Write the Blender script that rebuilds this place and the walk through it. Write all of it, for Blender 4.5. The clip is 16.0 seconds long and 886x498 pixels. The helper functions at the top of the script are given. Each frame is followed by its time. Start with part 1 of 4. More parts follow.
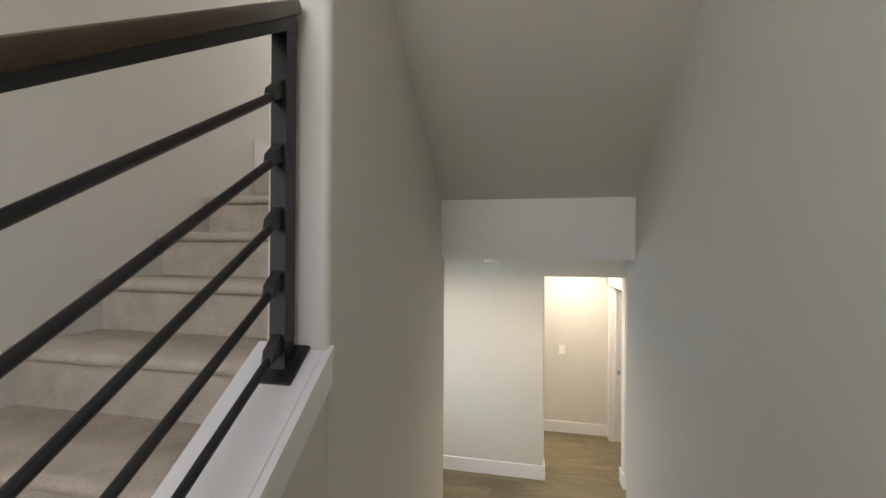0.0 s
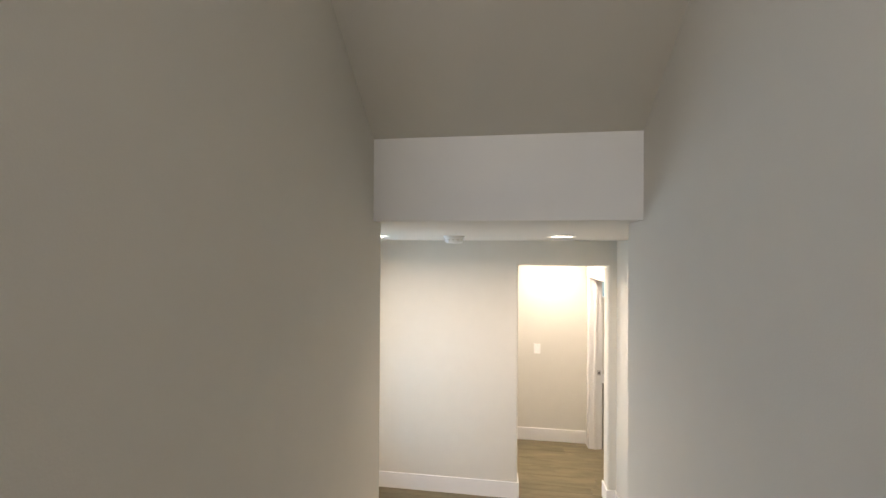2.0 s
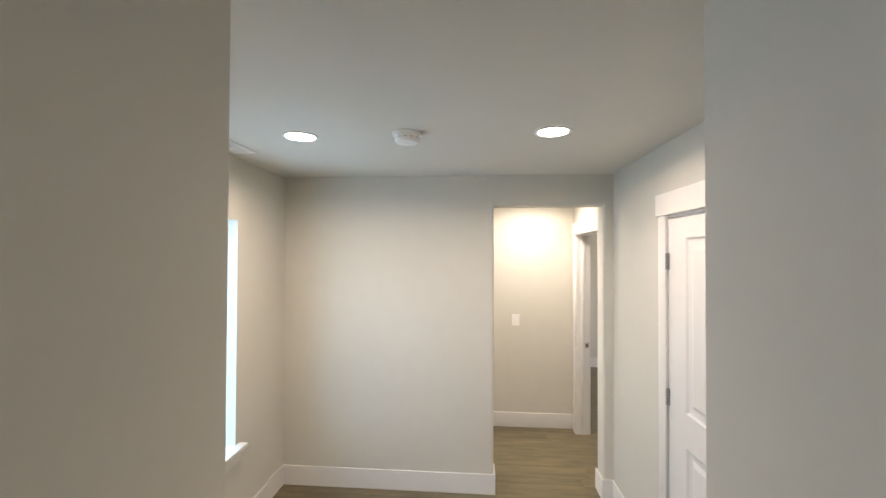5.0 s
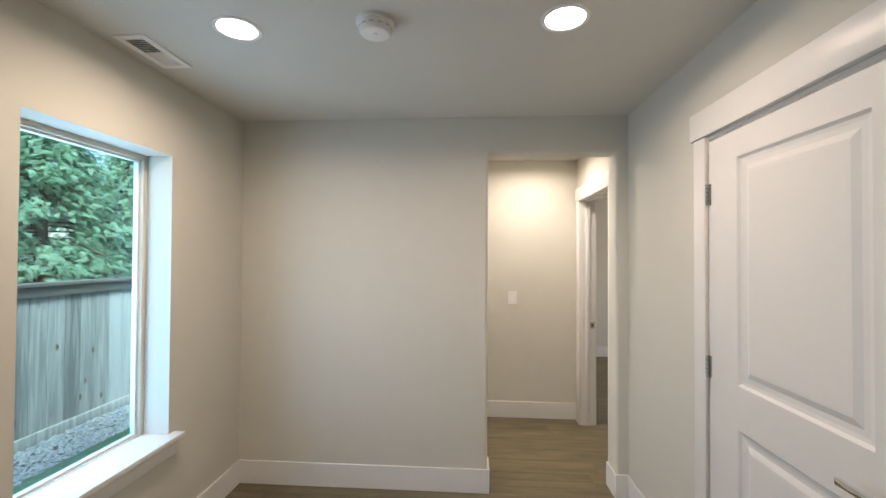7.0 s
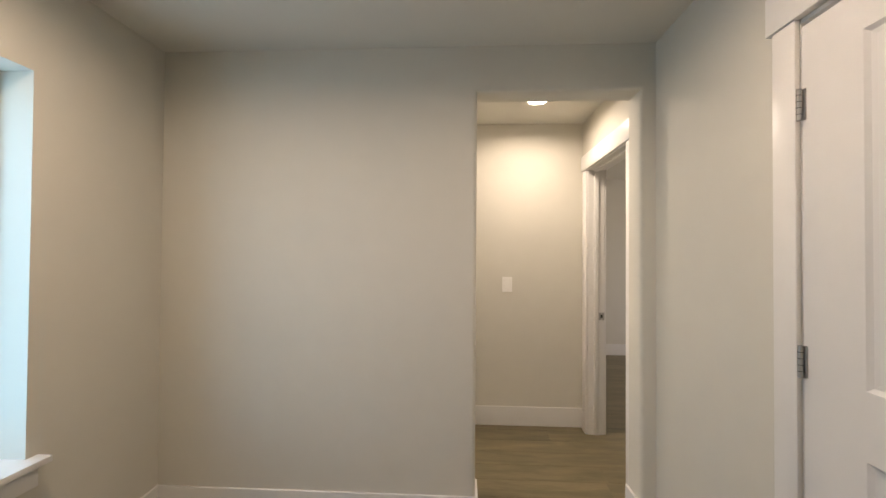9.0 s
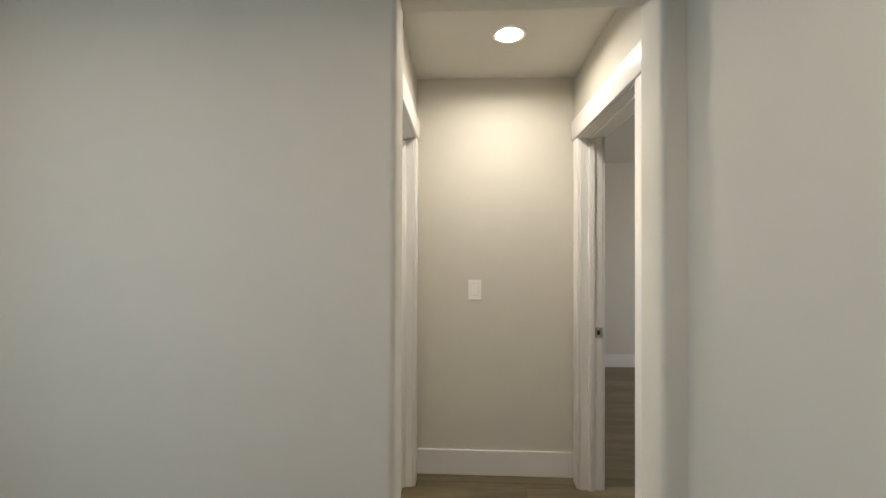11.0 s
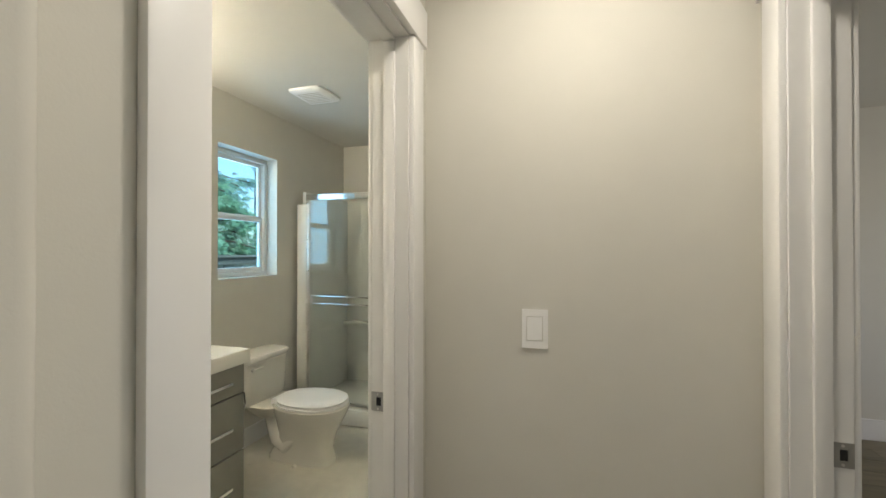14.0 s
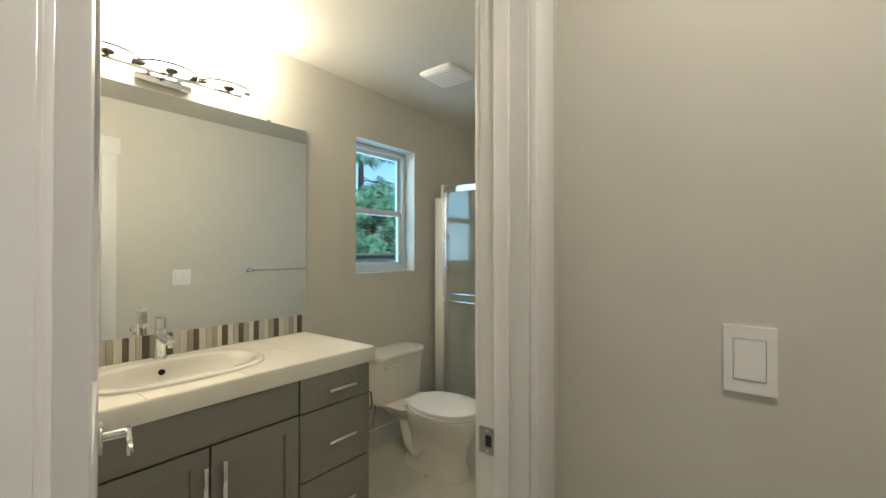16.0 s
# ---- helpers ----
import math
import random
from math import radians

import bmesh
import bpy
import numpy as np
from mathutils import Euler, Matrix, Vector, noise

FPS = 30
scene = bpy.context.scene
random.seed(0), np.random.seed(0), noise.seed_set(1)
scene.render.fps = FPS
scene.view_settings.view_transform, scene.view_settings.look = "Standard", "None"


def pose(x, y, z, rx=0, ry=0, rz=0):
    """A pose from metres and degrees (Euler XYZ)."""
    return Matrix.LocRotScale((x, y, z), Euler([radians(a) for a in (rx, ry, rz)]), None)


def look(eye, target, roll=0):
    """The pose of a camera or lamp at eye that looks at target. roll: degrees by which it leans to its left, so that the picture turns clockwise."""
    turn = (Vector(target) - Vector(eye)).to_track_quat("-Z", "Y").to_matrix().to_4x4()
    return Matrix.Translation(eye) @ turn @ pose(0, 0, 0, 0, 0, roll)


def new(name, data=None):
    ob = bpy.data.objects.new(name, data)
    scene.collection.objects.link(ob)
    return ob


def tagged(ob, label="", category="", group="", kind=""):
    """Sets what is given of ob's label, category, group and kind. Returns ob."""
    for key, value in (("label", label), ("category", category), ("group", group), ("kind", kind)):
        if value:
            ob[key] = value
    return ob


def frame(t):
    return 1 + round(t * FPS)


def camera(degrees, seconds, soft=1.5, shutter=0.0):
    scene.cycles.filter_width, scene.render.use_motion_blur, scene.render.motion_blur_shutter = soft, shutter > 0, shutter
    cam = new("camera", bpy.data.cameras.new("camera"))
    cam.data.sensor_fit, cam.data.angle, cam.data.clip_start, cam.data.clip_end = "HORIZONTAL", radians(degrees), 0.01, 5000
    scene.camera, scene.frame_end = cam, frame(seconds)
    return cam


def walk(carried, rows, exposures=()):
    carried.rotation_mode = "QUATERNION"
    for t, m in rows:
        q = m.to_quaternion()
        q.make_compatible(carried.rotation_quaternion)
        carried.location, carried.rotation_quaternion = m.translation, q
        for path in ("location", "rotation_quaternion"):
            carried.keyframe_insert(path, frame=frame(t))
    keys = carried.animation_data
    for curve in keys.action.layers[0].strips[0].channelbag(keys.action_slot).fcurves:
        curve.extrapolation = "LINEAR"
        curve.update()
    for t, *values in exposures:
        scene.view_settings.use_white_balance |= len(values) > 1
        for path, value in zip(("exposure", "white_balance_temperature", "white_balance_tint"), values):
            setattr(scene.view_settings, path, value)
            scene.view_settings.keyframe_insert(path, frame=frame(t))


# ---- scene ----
cam = camera(94.5, 16.0)
PATH = [
    (0, (0.056, -0.588, 2.482), (-0.343, 1.372, 2.489), 0.4),
    (0.5, (0.063, -0.393, 2.47), (-0.276, 1.578, 2.479), 0.4),
    (1, (0.075, -0.195, 2.456), (-0.228, 1.781, 2.469), 0.1),
    (1.5, (0.096, -0.086, 2.406), (-0.195, 1.893, 2.421), 0.2),
    (2, (0.088, 0.039, 2.328), (-0.192, 2.019, 2.342), 0.4),
    (2.5, (0.056, 0.189, 2.267), (-0.195, 2.173, 2.286), 0.2),
    (3, (0.047, 0.317, 2.204), (-0.164, 2.305, 2.222), 0.2),
    (3.5, (0.085, 0.439, 2.105), (-0.107, 2.43, 2.125), 0.2),
    (4, (0.101, 0.566, 2.016), (-0.085, 2.557, 2.04), 0.2),
    (6.5, (0.133, 1.195, 1.589), (0.01, 3.191, 1.617), 0.3),
    (7, (0.136, 1.31, 1.537), (0.005, 3.306, 1.566), 0.3),
    (7.5, (0.132, 1.425, 1.457), (0.011, 3.421, 1.487), 0.3),
    (8, (0.159, 1.577, 1.386), (0.044, 3.573, 1.415), 0.2),
    (8.5, (0.174, 1.729, 1.363), (0.063, 3.726, 1.394), 0.3),
    (9, (0.193, 1.905, 1.366), (0.089, 3.902, 1.397), 0.4),
    (11.5, (0.504, 2.945, 1.361), (0.421, 4.944, 1.376), -0.0),
    (12, (0.53, 3.171, 1.353), (0.47, 5.17, 1.374), 0.1),
    (12.5, (0.599, 3.384, 1.36), (0.464, 5.38, 1.377), 0.1),
    (13, (0.614, 3.581, 1.352), (0.373, 5.566, 1.381), -0.1),
    (13.5, (0.641, 3.759, 1.379), (0.22, 5.714, 1.383), 0.1),
    (14, (0.635, 3.944, 1.375), (0.061, 5.859, 1.389), -0.0),
    (14.5, (0.63, 4.084, 1.367), (-0.143, 5.928, 1.382), -0.1),
    (15, (0.601, 4.189, 1.348), (-0.37, 5.937, 1.365), -0.0),
    (15.5, (0.576, 4.271, 1.338), (-0.547, 5.926, 1.354), 0.0),
    (16, (0.563, 4.321, 1.33), (-0.67, 5.896, 1.349), -0.0),
]
EXPOSURE = [(0.0, 1.88, 6950, 20), (1.5, 2.08, 7050, 23), (2.5, 2.25, 7150, 24), (4.2, 2.05, 6750, 21), (6.5, 1.53, 6850, 22), (7.0, 1.45, 6850, 22), (8.0, 1.38, 7150, 24), (9.0, 1.28, 7500, 24), (11.3, 1.07, 6550, 16), (13.5, 0.97, 6400, 15), (14.5, 0.84, 6450, 13), (16.0, 0.65, 6550, 14)]
walk(cam, [(t, look(eye, target, roll)) for t, eye, target, roll in PATH], EXPOSURE)

# ---------------------------------------------------------------- world and lights
world = bpy.data.worlds.new("overcast_sky")
scene.world = world
world.use_nodes = True
wn, wl = world.node_tree.nodes, world.node_tree.links
sky = wn.new("ShaderNodeTexSky")
sky.sky_type, sky.sun_disc = "NISHITA", False
sky.sun_elevation, sky.sun_rotation = radians(50), radians(141)
sky.dust_density, sky.ozone_density = 1.0, 2.5
wl.new(sky.outputs[0], wn["Background"].inputs[0])
wn["Background"].inputs[1].default_value = 0.15

WARM = (1.0, 0.875, 0.70)
DAY = (0.47, 0.73, 1.0)


def lamp(name, kind, at, energy, color, size=0.14, turn=(0, 0, 0), size_y=None, spread=None, angle=None):
    data = bpy.data.lights.new(name, kind)
    data.energy, data.color = energy, color
    if kind == "AREA":
        data.shape, data.size = ("RECTANGLE" if size_y else "DISK"), size
        if size_y:
            data.size_y = size_y
        if spread:
            data.spread = radians(spread)
    if kind == "SUN":
        data.angle = radians(angle)
    ob = new(name, data)
    ob.matrix_world = pose(*at, *turn)
    return ob


lamp("sun", "SUN", (0, 0, 20), 5.0, (0.80, 0.94, 1.0), turn=(40, 0, 39), angle=25)
lamp("recessed_light", "AREA", (-0.797, 2.88, 2.425), 4.3, WARM, 0.14, spread=165)
lamp("recessed_light", "AREA", (0.494, 2.88, 2.425), 3.4, WARM, 0.14, spread=165)
lamp("recessed_light", "AREA", (0.692, 4.745, 2.425), 5.0, (1.0, 0.94, 0.80), 0.13, spread=165)
lamp("window_daylight", "AREA", (-1.62, 2.972, 1.325), 5.4, DAY, 1.36, (0, -90, 0), 0.66)
lamp("window_daylight", "AREA", (-1.70, 6.36, 1.645), 3.4, DAY, 0.8, (0, -90, 0), 0.5)
# Bedroom side window is unseen; this fill is added to brighten the room.
lamp("window_daylight", "AREA", (4.66, 6.0, 1.5), 13, (1.0, 0.965, 0.90), 1.1, (0, 90, 0), 1.5)
lamp("stair_window_daylight", "AREA", (-0.55, -2.19, 3.3), 7.2, (0.90, 0.95, 1.0), 1.2, (90, 0, 0), 1.2)
# No fixture here: cool fill added in place of daylight from upstairs.
lamp("upper_hall_fill", "AREA", (-0.9, 2.5, 5.0), 6.6, (0.84, 0.91, 1.0), 0.3)
for y in (4.745, 4.965, 5.205):
    lamp("vanity_bulb", "POINT", (-1.43, y, 2.245), 9.0, (1.0, 0.915, 0.72)).data.shadow_soft_size = 0.05

# ---------------------------------------------------------------- materials
def surface(name, color, rough=0.5, metal=0.0, grain=0.0, scale=40.0, bump=0.0, bump_scale=300.0, spots=None, stretch=None, coat=0.0, vary=0.0, spec=0.5):
    """A painted, metal or ceramic surface: colour mottled at two scales, fine relief, uneven gloss."""
    m = bpy.data.materials.new(name)
    m.use_nodes = True
    n, l = m.node_tree.nodes, m.node_tree.links
    b = n["Principled BSDF"]
    b.inputs["Roughness"].default_value, b.inputs["Metallic"].default_value = rough, metal
    b.inputs["Coat Weight"].default_value = coat
    b.inputs["Specular IOR Level"].default_value = spec
    b.inputs["Base Color"].default_value = (*color, 1)
    tc = n.new("ShaderNodeTexCoord")
    src = tc.outputs["Object"]
    if stretch:
        mp = n.new("ShaderNodeMapping")
        mp.inputs["Scale"].default_value = stretch
        l.new(src, mp.inputs[0])
        src = mp.outputs[0]
    if grain:
        a, c = n.new("ShaderNodeTexNoise"), n.new("ShaderNodeTexNoise")
        a.inputs["Scale"].default_value, c.inputs["Scale"].default_value = scale, scale * 0.06
        a.inputs["Detail"].default_value = 6
        add = n.new("ShaderNodeMath")
        l.new(src, a.inputs["Vector"]), l.new(src, c.inputs["Vector"])
        l.new(a.outputs["Fac"], add.inputs[0]), l.new(c.outputs["Fac"], add.inputs[1])
        fac = add.outputs[0]
        if vary:
            info, mul, add2 = n.new("ShaderNodeObjectInfo"), n.new("ShaderNodeMath"), n.new("ShaderNodeMath")
            mul.operation = "MULTIPLY_ADD"
            mul.inputs[1].default_value, mul.inputs[2].default_value = vary, -vary / 2
            l.new(info.outputs["Random"], mul.inputs[0])
            l.new(fac, add2.inputs[0]), l.new(mul.outputs[0], add2.inputs[1])
            fac = add2.outputs[0]
        r = n.new("ShaderNodeMapRange")
        r.inputs[1].default_value, r.inputs[2].default_value = 0.6, 1.4
        mix = n.new("ShaderNodeMix")
        mix.data_type = "RGBA"
        mix.inputs[6].default_value = (*[c0 * (1 - grain) for c0 in color], 1)
        mix.inputs[7].default_value = (*[min(1, c0 * (1 + grain)) for c0 in color], 1)
        l.new(fac, r.inputs[0]), l.new(r.outputs[0], mix.inputs[0])
        l.new(mix.outputs[2], b.inputs["Base Color"])
        rr = n.new("ShaderNodeMapRange")
        rr.inputs[1].default_value, rr.inputs[2].default_value = 0.6, 1.4
        rr.inputs[3].default_value, rr.inputs[4].default_value = rough * 0.85, min(1, rough * 1.15)
        l.new(add.outputs[0], rr.inputs[0]), l.new(rr.outputs[0], b.inputs["Roughness"])
    if bump:
        t, bp = n.new("ShaderNodeTexNoise"), n.new("ShaderNodeBump")
        t.inputs["Scale"].default_value, t.inputs["Detail"].default_value = bump_scale, 3
        bp.inputs["Strength"].default_value, bp.inputs["Distance"].default_value = bump, 0.002
        l.new(src, t.inputs["Vector"]), l.new(t.outputs["Fac"], bp.inputs["Height"]), l.new(bp.outputs[0], b.inputs["Normal"])
    return m


def glow(name, color, strength):
    m = bpy.data.materials.new(name)
    m.use_nodes = True
    b = m.node_tree.nodes["Principled BSDF"]
    b.inputs["Base Color"].default_value = (0.9, 0.9, 0.88, 1)
    b.inputs["Emission Color"].default_value, b.inputs["Emission Strength"].default_value = (*color, 1), strength
    return m


def clear_glass(name, tint=(1, 1, 1), gloss=0.06, rough=0.0):
    """Thin pane: clear, with a mirror-like sheen that grows at grazing angles."""
    m = bpy.data.materials.new(name)
    m.use_nodes = True
    n, l = m.node_tree.nodes, m.node_tree.links
    n.remove(n["Principled BSDF"])
    tr, gl, mx, fr = (n.new("ShaderNode" + k) for k in ("BsdfTransparent", "BsdfGlossy", "MixShader", "LayerWeight"))
    tr.inputs[0].default_value = (*tint, 1)
    gl.inputs["Roughness"].default_value = rough
    fr.inputs[0].default_value = 0.5
    pw, sc = n.new("ShaderNodeMath"), n.new("ShaderNodeMath")
    pw.operation, sc.operation = "POWER", "MULTIPLY_ADD"
    pw.inputs[1].default_value, sc.inputs[1].default_value, sc.inputs[2].default_value = 4.0, 0.6, gloss
    l.new(fr.outputs["Facing"], pw.inputs[0]), l.new(pw.outputs[0], sc.inputs[0])
    l.new(sc.outputs[0], mx.inputs[0]), l.new(tr.outputs[0], mx.inputs[1]), l.new(gl.outputs[0], mx.inputs[2])
    l.new(mx.outputs[0], n["Material Output"].inputs[0])
    return m


def plank_floor(name):
    """Grey-brown vinyl plank: long grain, cathedral streaks and a tone of its own for each plank."""
    m = bpy.data.materials.new(name)
    m.use_nodes = True
    n, l = m.node_tree.nodes, m.node_tree.links
    b = n["Principled BSDF"]
    tc, info, mp, off = n.new("ShaderNodeTexCoord"), n.new("ShaderNodeObjectInfo"), n.new("ShaderNodeMapping"), n.new("ShaderNodeVectorMath")
    mp.inputs["Scale"].default_value = (1.8, 9, 9)
    off.operation = "ADD"
    cm = n.new("ShaderNodeCombineXYZ")
    k = n.new("ShaderNodeMath")
    k.operation = "MULTIPLY"
    k.inputs[1].default_value = 40
    l.new(info.outputs["Random"], k.inputs[0])
    l.new(k.outputs[0], cm.inputs[0]), l.new(k.outputs[0], cm.inputs[1])
    l.new(tc.outputs["Object"], off.inputs[0]), l.new(cm.outputs[0], off.inputs[1]), l.new(off.outputs[0], mp.inputs[0])
    a, c = n.new("ShaderNodeTexNoise"), n.new("ShaderNodeTexNoise")
    a.inputs["Scale"].default_value, a.inputs["Detail"].default_value, a.inputs["Distortion"].default_value = 1.4, 8, 0.6
    c.inputs["Scale"].default_value, c.inputs["Detail"].default_value = 9, 4
    l.new(mp.outputs[0], a.inputs["Vector"]), l.new(mp.outputs[0], c.inputs["Vector"])
    mx = n.new("ShaderNodeMath")
    mx.operation = "MULTIPLY_ADD"
    mx.inputs[1].default_value = 0.35
    l.new(c.outputs["Fac"], mx.inputs[0]), l.new(a.outputs["Fac"], mx.inputs[2])
    rnd = n.new("ShaderNodeMath")
    rnd.operation = "MULTIPLY_ADD"
    rnd.inputs[1].default_value = 0.22
    l.new(info.outputs["Random"], rnd.inputs[0]), l.new(mx.outputs[0], rnd.inputs[2])
    ramp = n.new("ShaderNodeValToRGB")
    e = ramp.color_ramp.elements
    e[0].position, e[0].color = 0.48, (0.085, 0.069, 0.036, 1)
    e[1].position, e[1].color = 1.02, (0.185, 0.152, 0.086, 1)
    mid = e.new(0.72)
    mid.color = (0.13, 0.106, 0.058, 1)
    l.new(rnd.outputs[0], ramp.inputs[0]), l.new(ramp.outputs[0], b.inputs["Base Color"])
    b.inputs["Roughness"].default_value = 0.38
    bp = n.new("ShaderNodeBump")
    bp.inputs["Strength"].default_value, bp.inputs["Distance"].default_value = 0.15, 0.001
    l.new(mx.outputs[0], bp.inputs["Height"]), l.new(bp.outputs[0], b.inputs["Normal"])
    return m


def weathered_board(name):
    """Silvered cedar: long grain, brown stain, knots; each board its own tone."""
    m = bpy.data.materials.new(name)
    m.use_nodes = True
    n, l = m.node_tree.nodes, m.node_tree.links
    b = n["Principled BSDF"]
    tc, info, mp, off, cm, k = (n.new("ShaderNode" + s) for s in ("TexCoord", "ObjectInfo", "Mapping", "VectorMath", "CombineXYZ", "Math"))
    k.operation = "MULTIPLY"
    k.inputs[1].default_value = 30
    l.new(info.outputs["Random"], k.inputs[0]), l.new(k.outputs[0], cm.inputs[2]), l.new(k.outputs[0], cm.inputs[1])
    l.new(tc.outputs["Object"], off.inputs[0]), l.new(cm.outputs[0], off.inputs[1])
    mp.inputs["Scale"].default_value = (14, 14, 0.9)
    l.new(off.outputs[0], mp.inputs[0])
    a = n.new("ShaderNodeTexNoise")
    a.inputs["Scale"].default_value, a.inputs["Detail"].default_value, a.inputs["Distortion"].default_value = 1.5, 9, 0.8
    l.new(mp.outputs[0], a.inputs["Vector"])
    mp2 = n.new("ShaderNodeMapping")
    mp2.inputs["Scale"].default_value = (5, 5, 2.6)
    l.new(off.outputs[0], mp2.inputs[0])
    v = n.new("ShaderNodeTexVoronoi")
    v.inputs["Scale"].default_value = 1.3
    l.new(mp2.outputs[0], v.inputs["Vector"])
    knot = n.new("ShaderNodeMapRange")
    knot.inputs[1].default_value, knot.inputs[2].default_value, knot.inputs[3].default_value, knot.inputs[4].default_value = 0.06, 0.17, 1, 0
    l.new(v.outputs["Distance"], knot.inputs[0])
    add = n.new("ShaderNodeMath")
    add.operation = "MULTIPLY_ADD"
    add.inputs[1].default_value = 0.55
    l.new(info.outputs["Random"], add.inputs[0]), l.new(a.outputs["Fac"], add.inputs[2])
    ramp = n.new("ShaderNodeValToRGB")
    e = ramp.color_ramp.elements
    e[0].position, e[0].color = 0.32, (0.15, 0.135, 0.115, 1)
    e[1].position, e[1].color = 1.02, (0.50, 0.46, 0.40, 1)
    md = e.new(0.62)
    md.color = (0.29, 0.265, 0.23, 1)
    l.new(add.outputs[0], ramp.inputs[0])
    mix = n.new("ShaderNodeMix")
    mix.data_type = "RGBA"
    mix.inputs[7].default_value = (0.13, 0.07, 0.035, 1)
    l.new(knot.outputs[0], mix.inputs[0]), l.new(ramp.outputs[0], mix.inputs[6]), l.new(mix.outputs[2], b.inputs["Base Color"])
    b.inputs["Roughness"].default_value = 0.85
    bp = n.new("ShaderNodeBump")
    bp.inputs["Strength"].default_value, bp.inputs["Distance"].default_value = 0.5, 0.003
    l.new(a.outputs["Fac"], bp.inputs["Height"]), l.new(bp.outputs[0], b.inputs["Normal"])
    return m


def by_random(name, stops, rough=0.3, islands=False, thin=0.0):
    """Each object (or each island of a mesh) takes one of several colours."""
    m = bpy.data.materials.new(name)
    m.use_nodes = True
    n, l = m.node_tree.nodes, m.node_tree.links
    b = n["Principled BSDF"]
    b.inputs["Roughness"].default_value = rough
    src = n.new("ShaderNodeNewGeometry").outputs["Random Per Island"] if islands else n.new("ShaderNodeObjectInfo").outputs["Random"]
    ramp = n.new("ShaderNodeValToRGB")
    ramp.color_ramp.interpolation = "LINEAR" if islands else "CONSTANT"
    e = ramp.color_ramp.elements
    e[0].position, e[0].color = 0, (*stops[0], 1)
    e[1].position, e[1].color = (len(stops) - 1) / len(stops), (*stops[-1], 1)
    for i, c in enumerate(stops[1:-1], 1):
        e.new(i / len(stops)).color = (*c, 1)
    l.new(src, ramp.inputs[0])
    t = n.new("ShaderNodeTexNoise")
    t.inputs["Scale"].default_value = 25
    mx = n.new("ShaderNodeMix")
    mx.data_type, mx.blend_type = "RGBA", "MULTIPLY"
    mx.inputs[0].default_value = 0.35
    l.new(ramp.outputs[0], mx.inputs[6]), l.new(t.outputs["Color"], mx.inputs[7])
    l.new(mx.outputs[2], b.inputs["Base Color"])
    if islands:
        tl, ms = n.new("ShaderNodeBsdfTranslucent"), n.new("ShaderNodeMixShader")
        ms.inputs[0].default_value = thin
        l.new(mx.outputs[2], tl.inputs[0])
        l.new(b.outputs[0], ms.inputs[1]), l.new(tl.outputs[0], ms.inputs[2]), l.new(ms.outputs[0], n["Material Output"].inputs[0])
    return m


PAINT = surface("greige_wall_paint", (0.60, 0.58, 0.515), 0.75, grain=0.025, scale=9, bump=0.10, bump_scale=260, spec=0.3)
CEIL = surface("ceiling_paint", (0.62, 0.605, 0.55), 0.85, grain=0.02, scale=8, bump=0.12, bump_scale=220, spec=0.2)
TRIM = surface("white_trim_enamel", (0.72, 0.71, 0.685), 0.38, grain=0.02, scale=14, bump=0.03, bump_scale=120)
DOORW = surface("white_door_enamel", (0.70, 0.69, 0.67), 0.42, grain=0.02, scale=16, bump=0.04, bump_scale=160)
PLASTIC = surface("white_plastic", (0.82, 0.81, 0.78), 0.35, grain=0.01, scale=30)
VINYL = surface("almond_vinyl_frame", (0.62, 0.56, 0.47), 0.45, grain=0.02, scale=20)
SASH = surface("white_vinyl_sash", (0.78, 0.78, 0.75), 0.4, grain=0.02, scale=20)
FLOOR = plank_floor("grey_brown_plank")
SUB = surface("dark_joint", (0.03, 0.022, 0.015), 0.9)
CARPET = surface("beige_carpet", (0.43, 0.37, 0.29), 0.95, grain=0.22, scale=160, bump=1.0, bump_scale=420, spec=0.1)
BLACK = surface("black_painted_steel", (0.012, 0.012, 0.013), 0.32, grain=0.1, scale=40, bump=0.02)
WALNUT = surface("dark_walnut_rail", (0.055, 0.036, 0.018), 0.35, grain=0.35, scale=30, stretch=(12, 1.2, 12), bump=0.1, bump_scale=60)
CHROME = surface("chrome", (0.82, 0.82, 0.82), 0.08, 1.0, grain=0.03, scale=20)
NICKEL = surface("satin_nickel", (0.70, 0.68, 0.65), 0.3, 1.0, grain=0.05, scale=60)
PLATE = surface("brushed_latch_plate", (0.42, 0.41, 0.39), 0.35, 1.0, grain=0.06, scale=80)
BRONZE = surface("dark_polished_nickel", (0.22, 0.21, 0.19), 0.2, 1.0, grain=0.05, scale=40)
# Near-black: paints shade into gaps and holes; also print, hinge joints, toe kick.
DARK = surface("gap_shade_and_dark_parts", (0.012, 0.012, 0.012), 0.8)
CABINET = surface("warm_grey_cabinet", (0.195, 0.187, 0.15), 0.45, grain=0.06, scale=24, bump=0.04, bump_scale=120)
COUNTER = surface("ivory_counter_tile", (0.74, 0.71, 0.62), 0.22, grain=0.03, scale=18)
# Grout of the tiles; also paints soft shade into slots and switch gaps.
GROUT_SLOT = surface("pale_grout_and_slot_shade", (0.55, 0.52, 0.45), 0.8, grain=0.05)
PORCELAIN = surface("bone_porcelain", (0.74, 0.71, 0.63), 0.12, grain=0.015, scale=12, coat=0.3)
SEAT = surface("white_toilet_seat", (0.80, 0.79, 0.76), 0.4, grain=0.01)
ACRYLIC = surface("white_shower_acrylic", (0.74, 0.74, 0.69), 0.25, grain=0.02, scale=10)
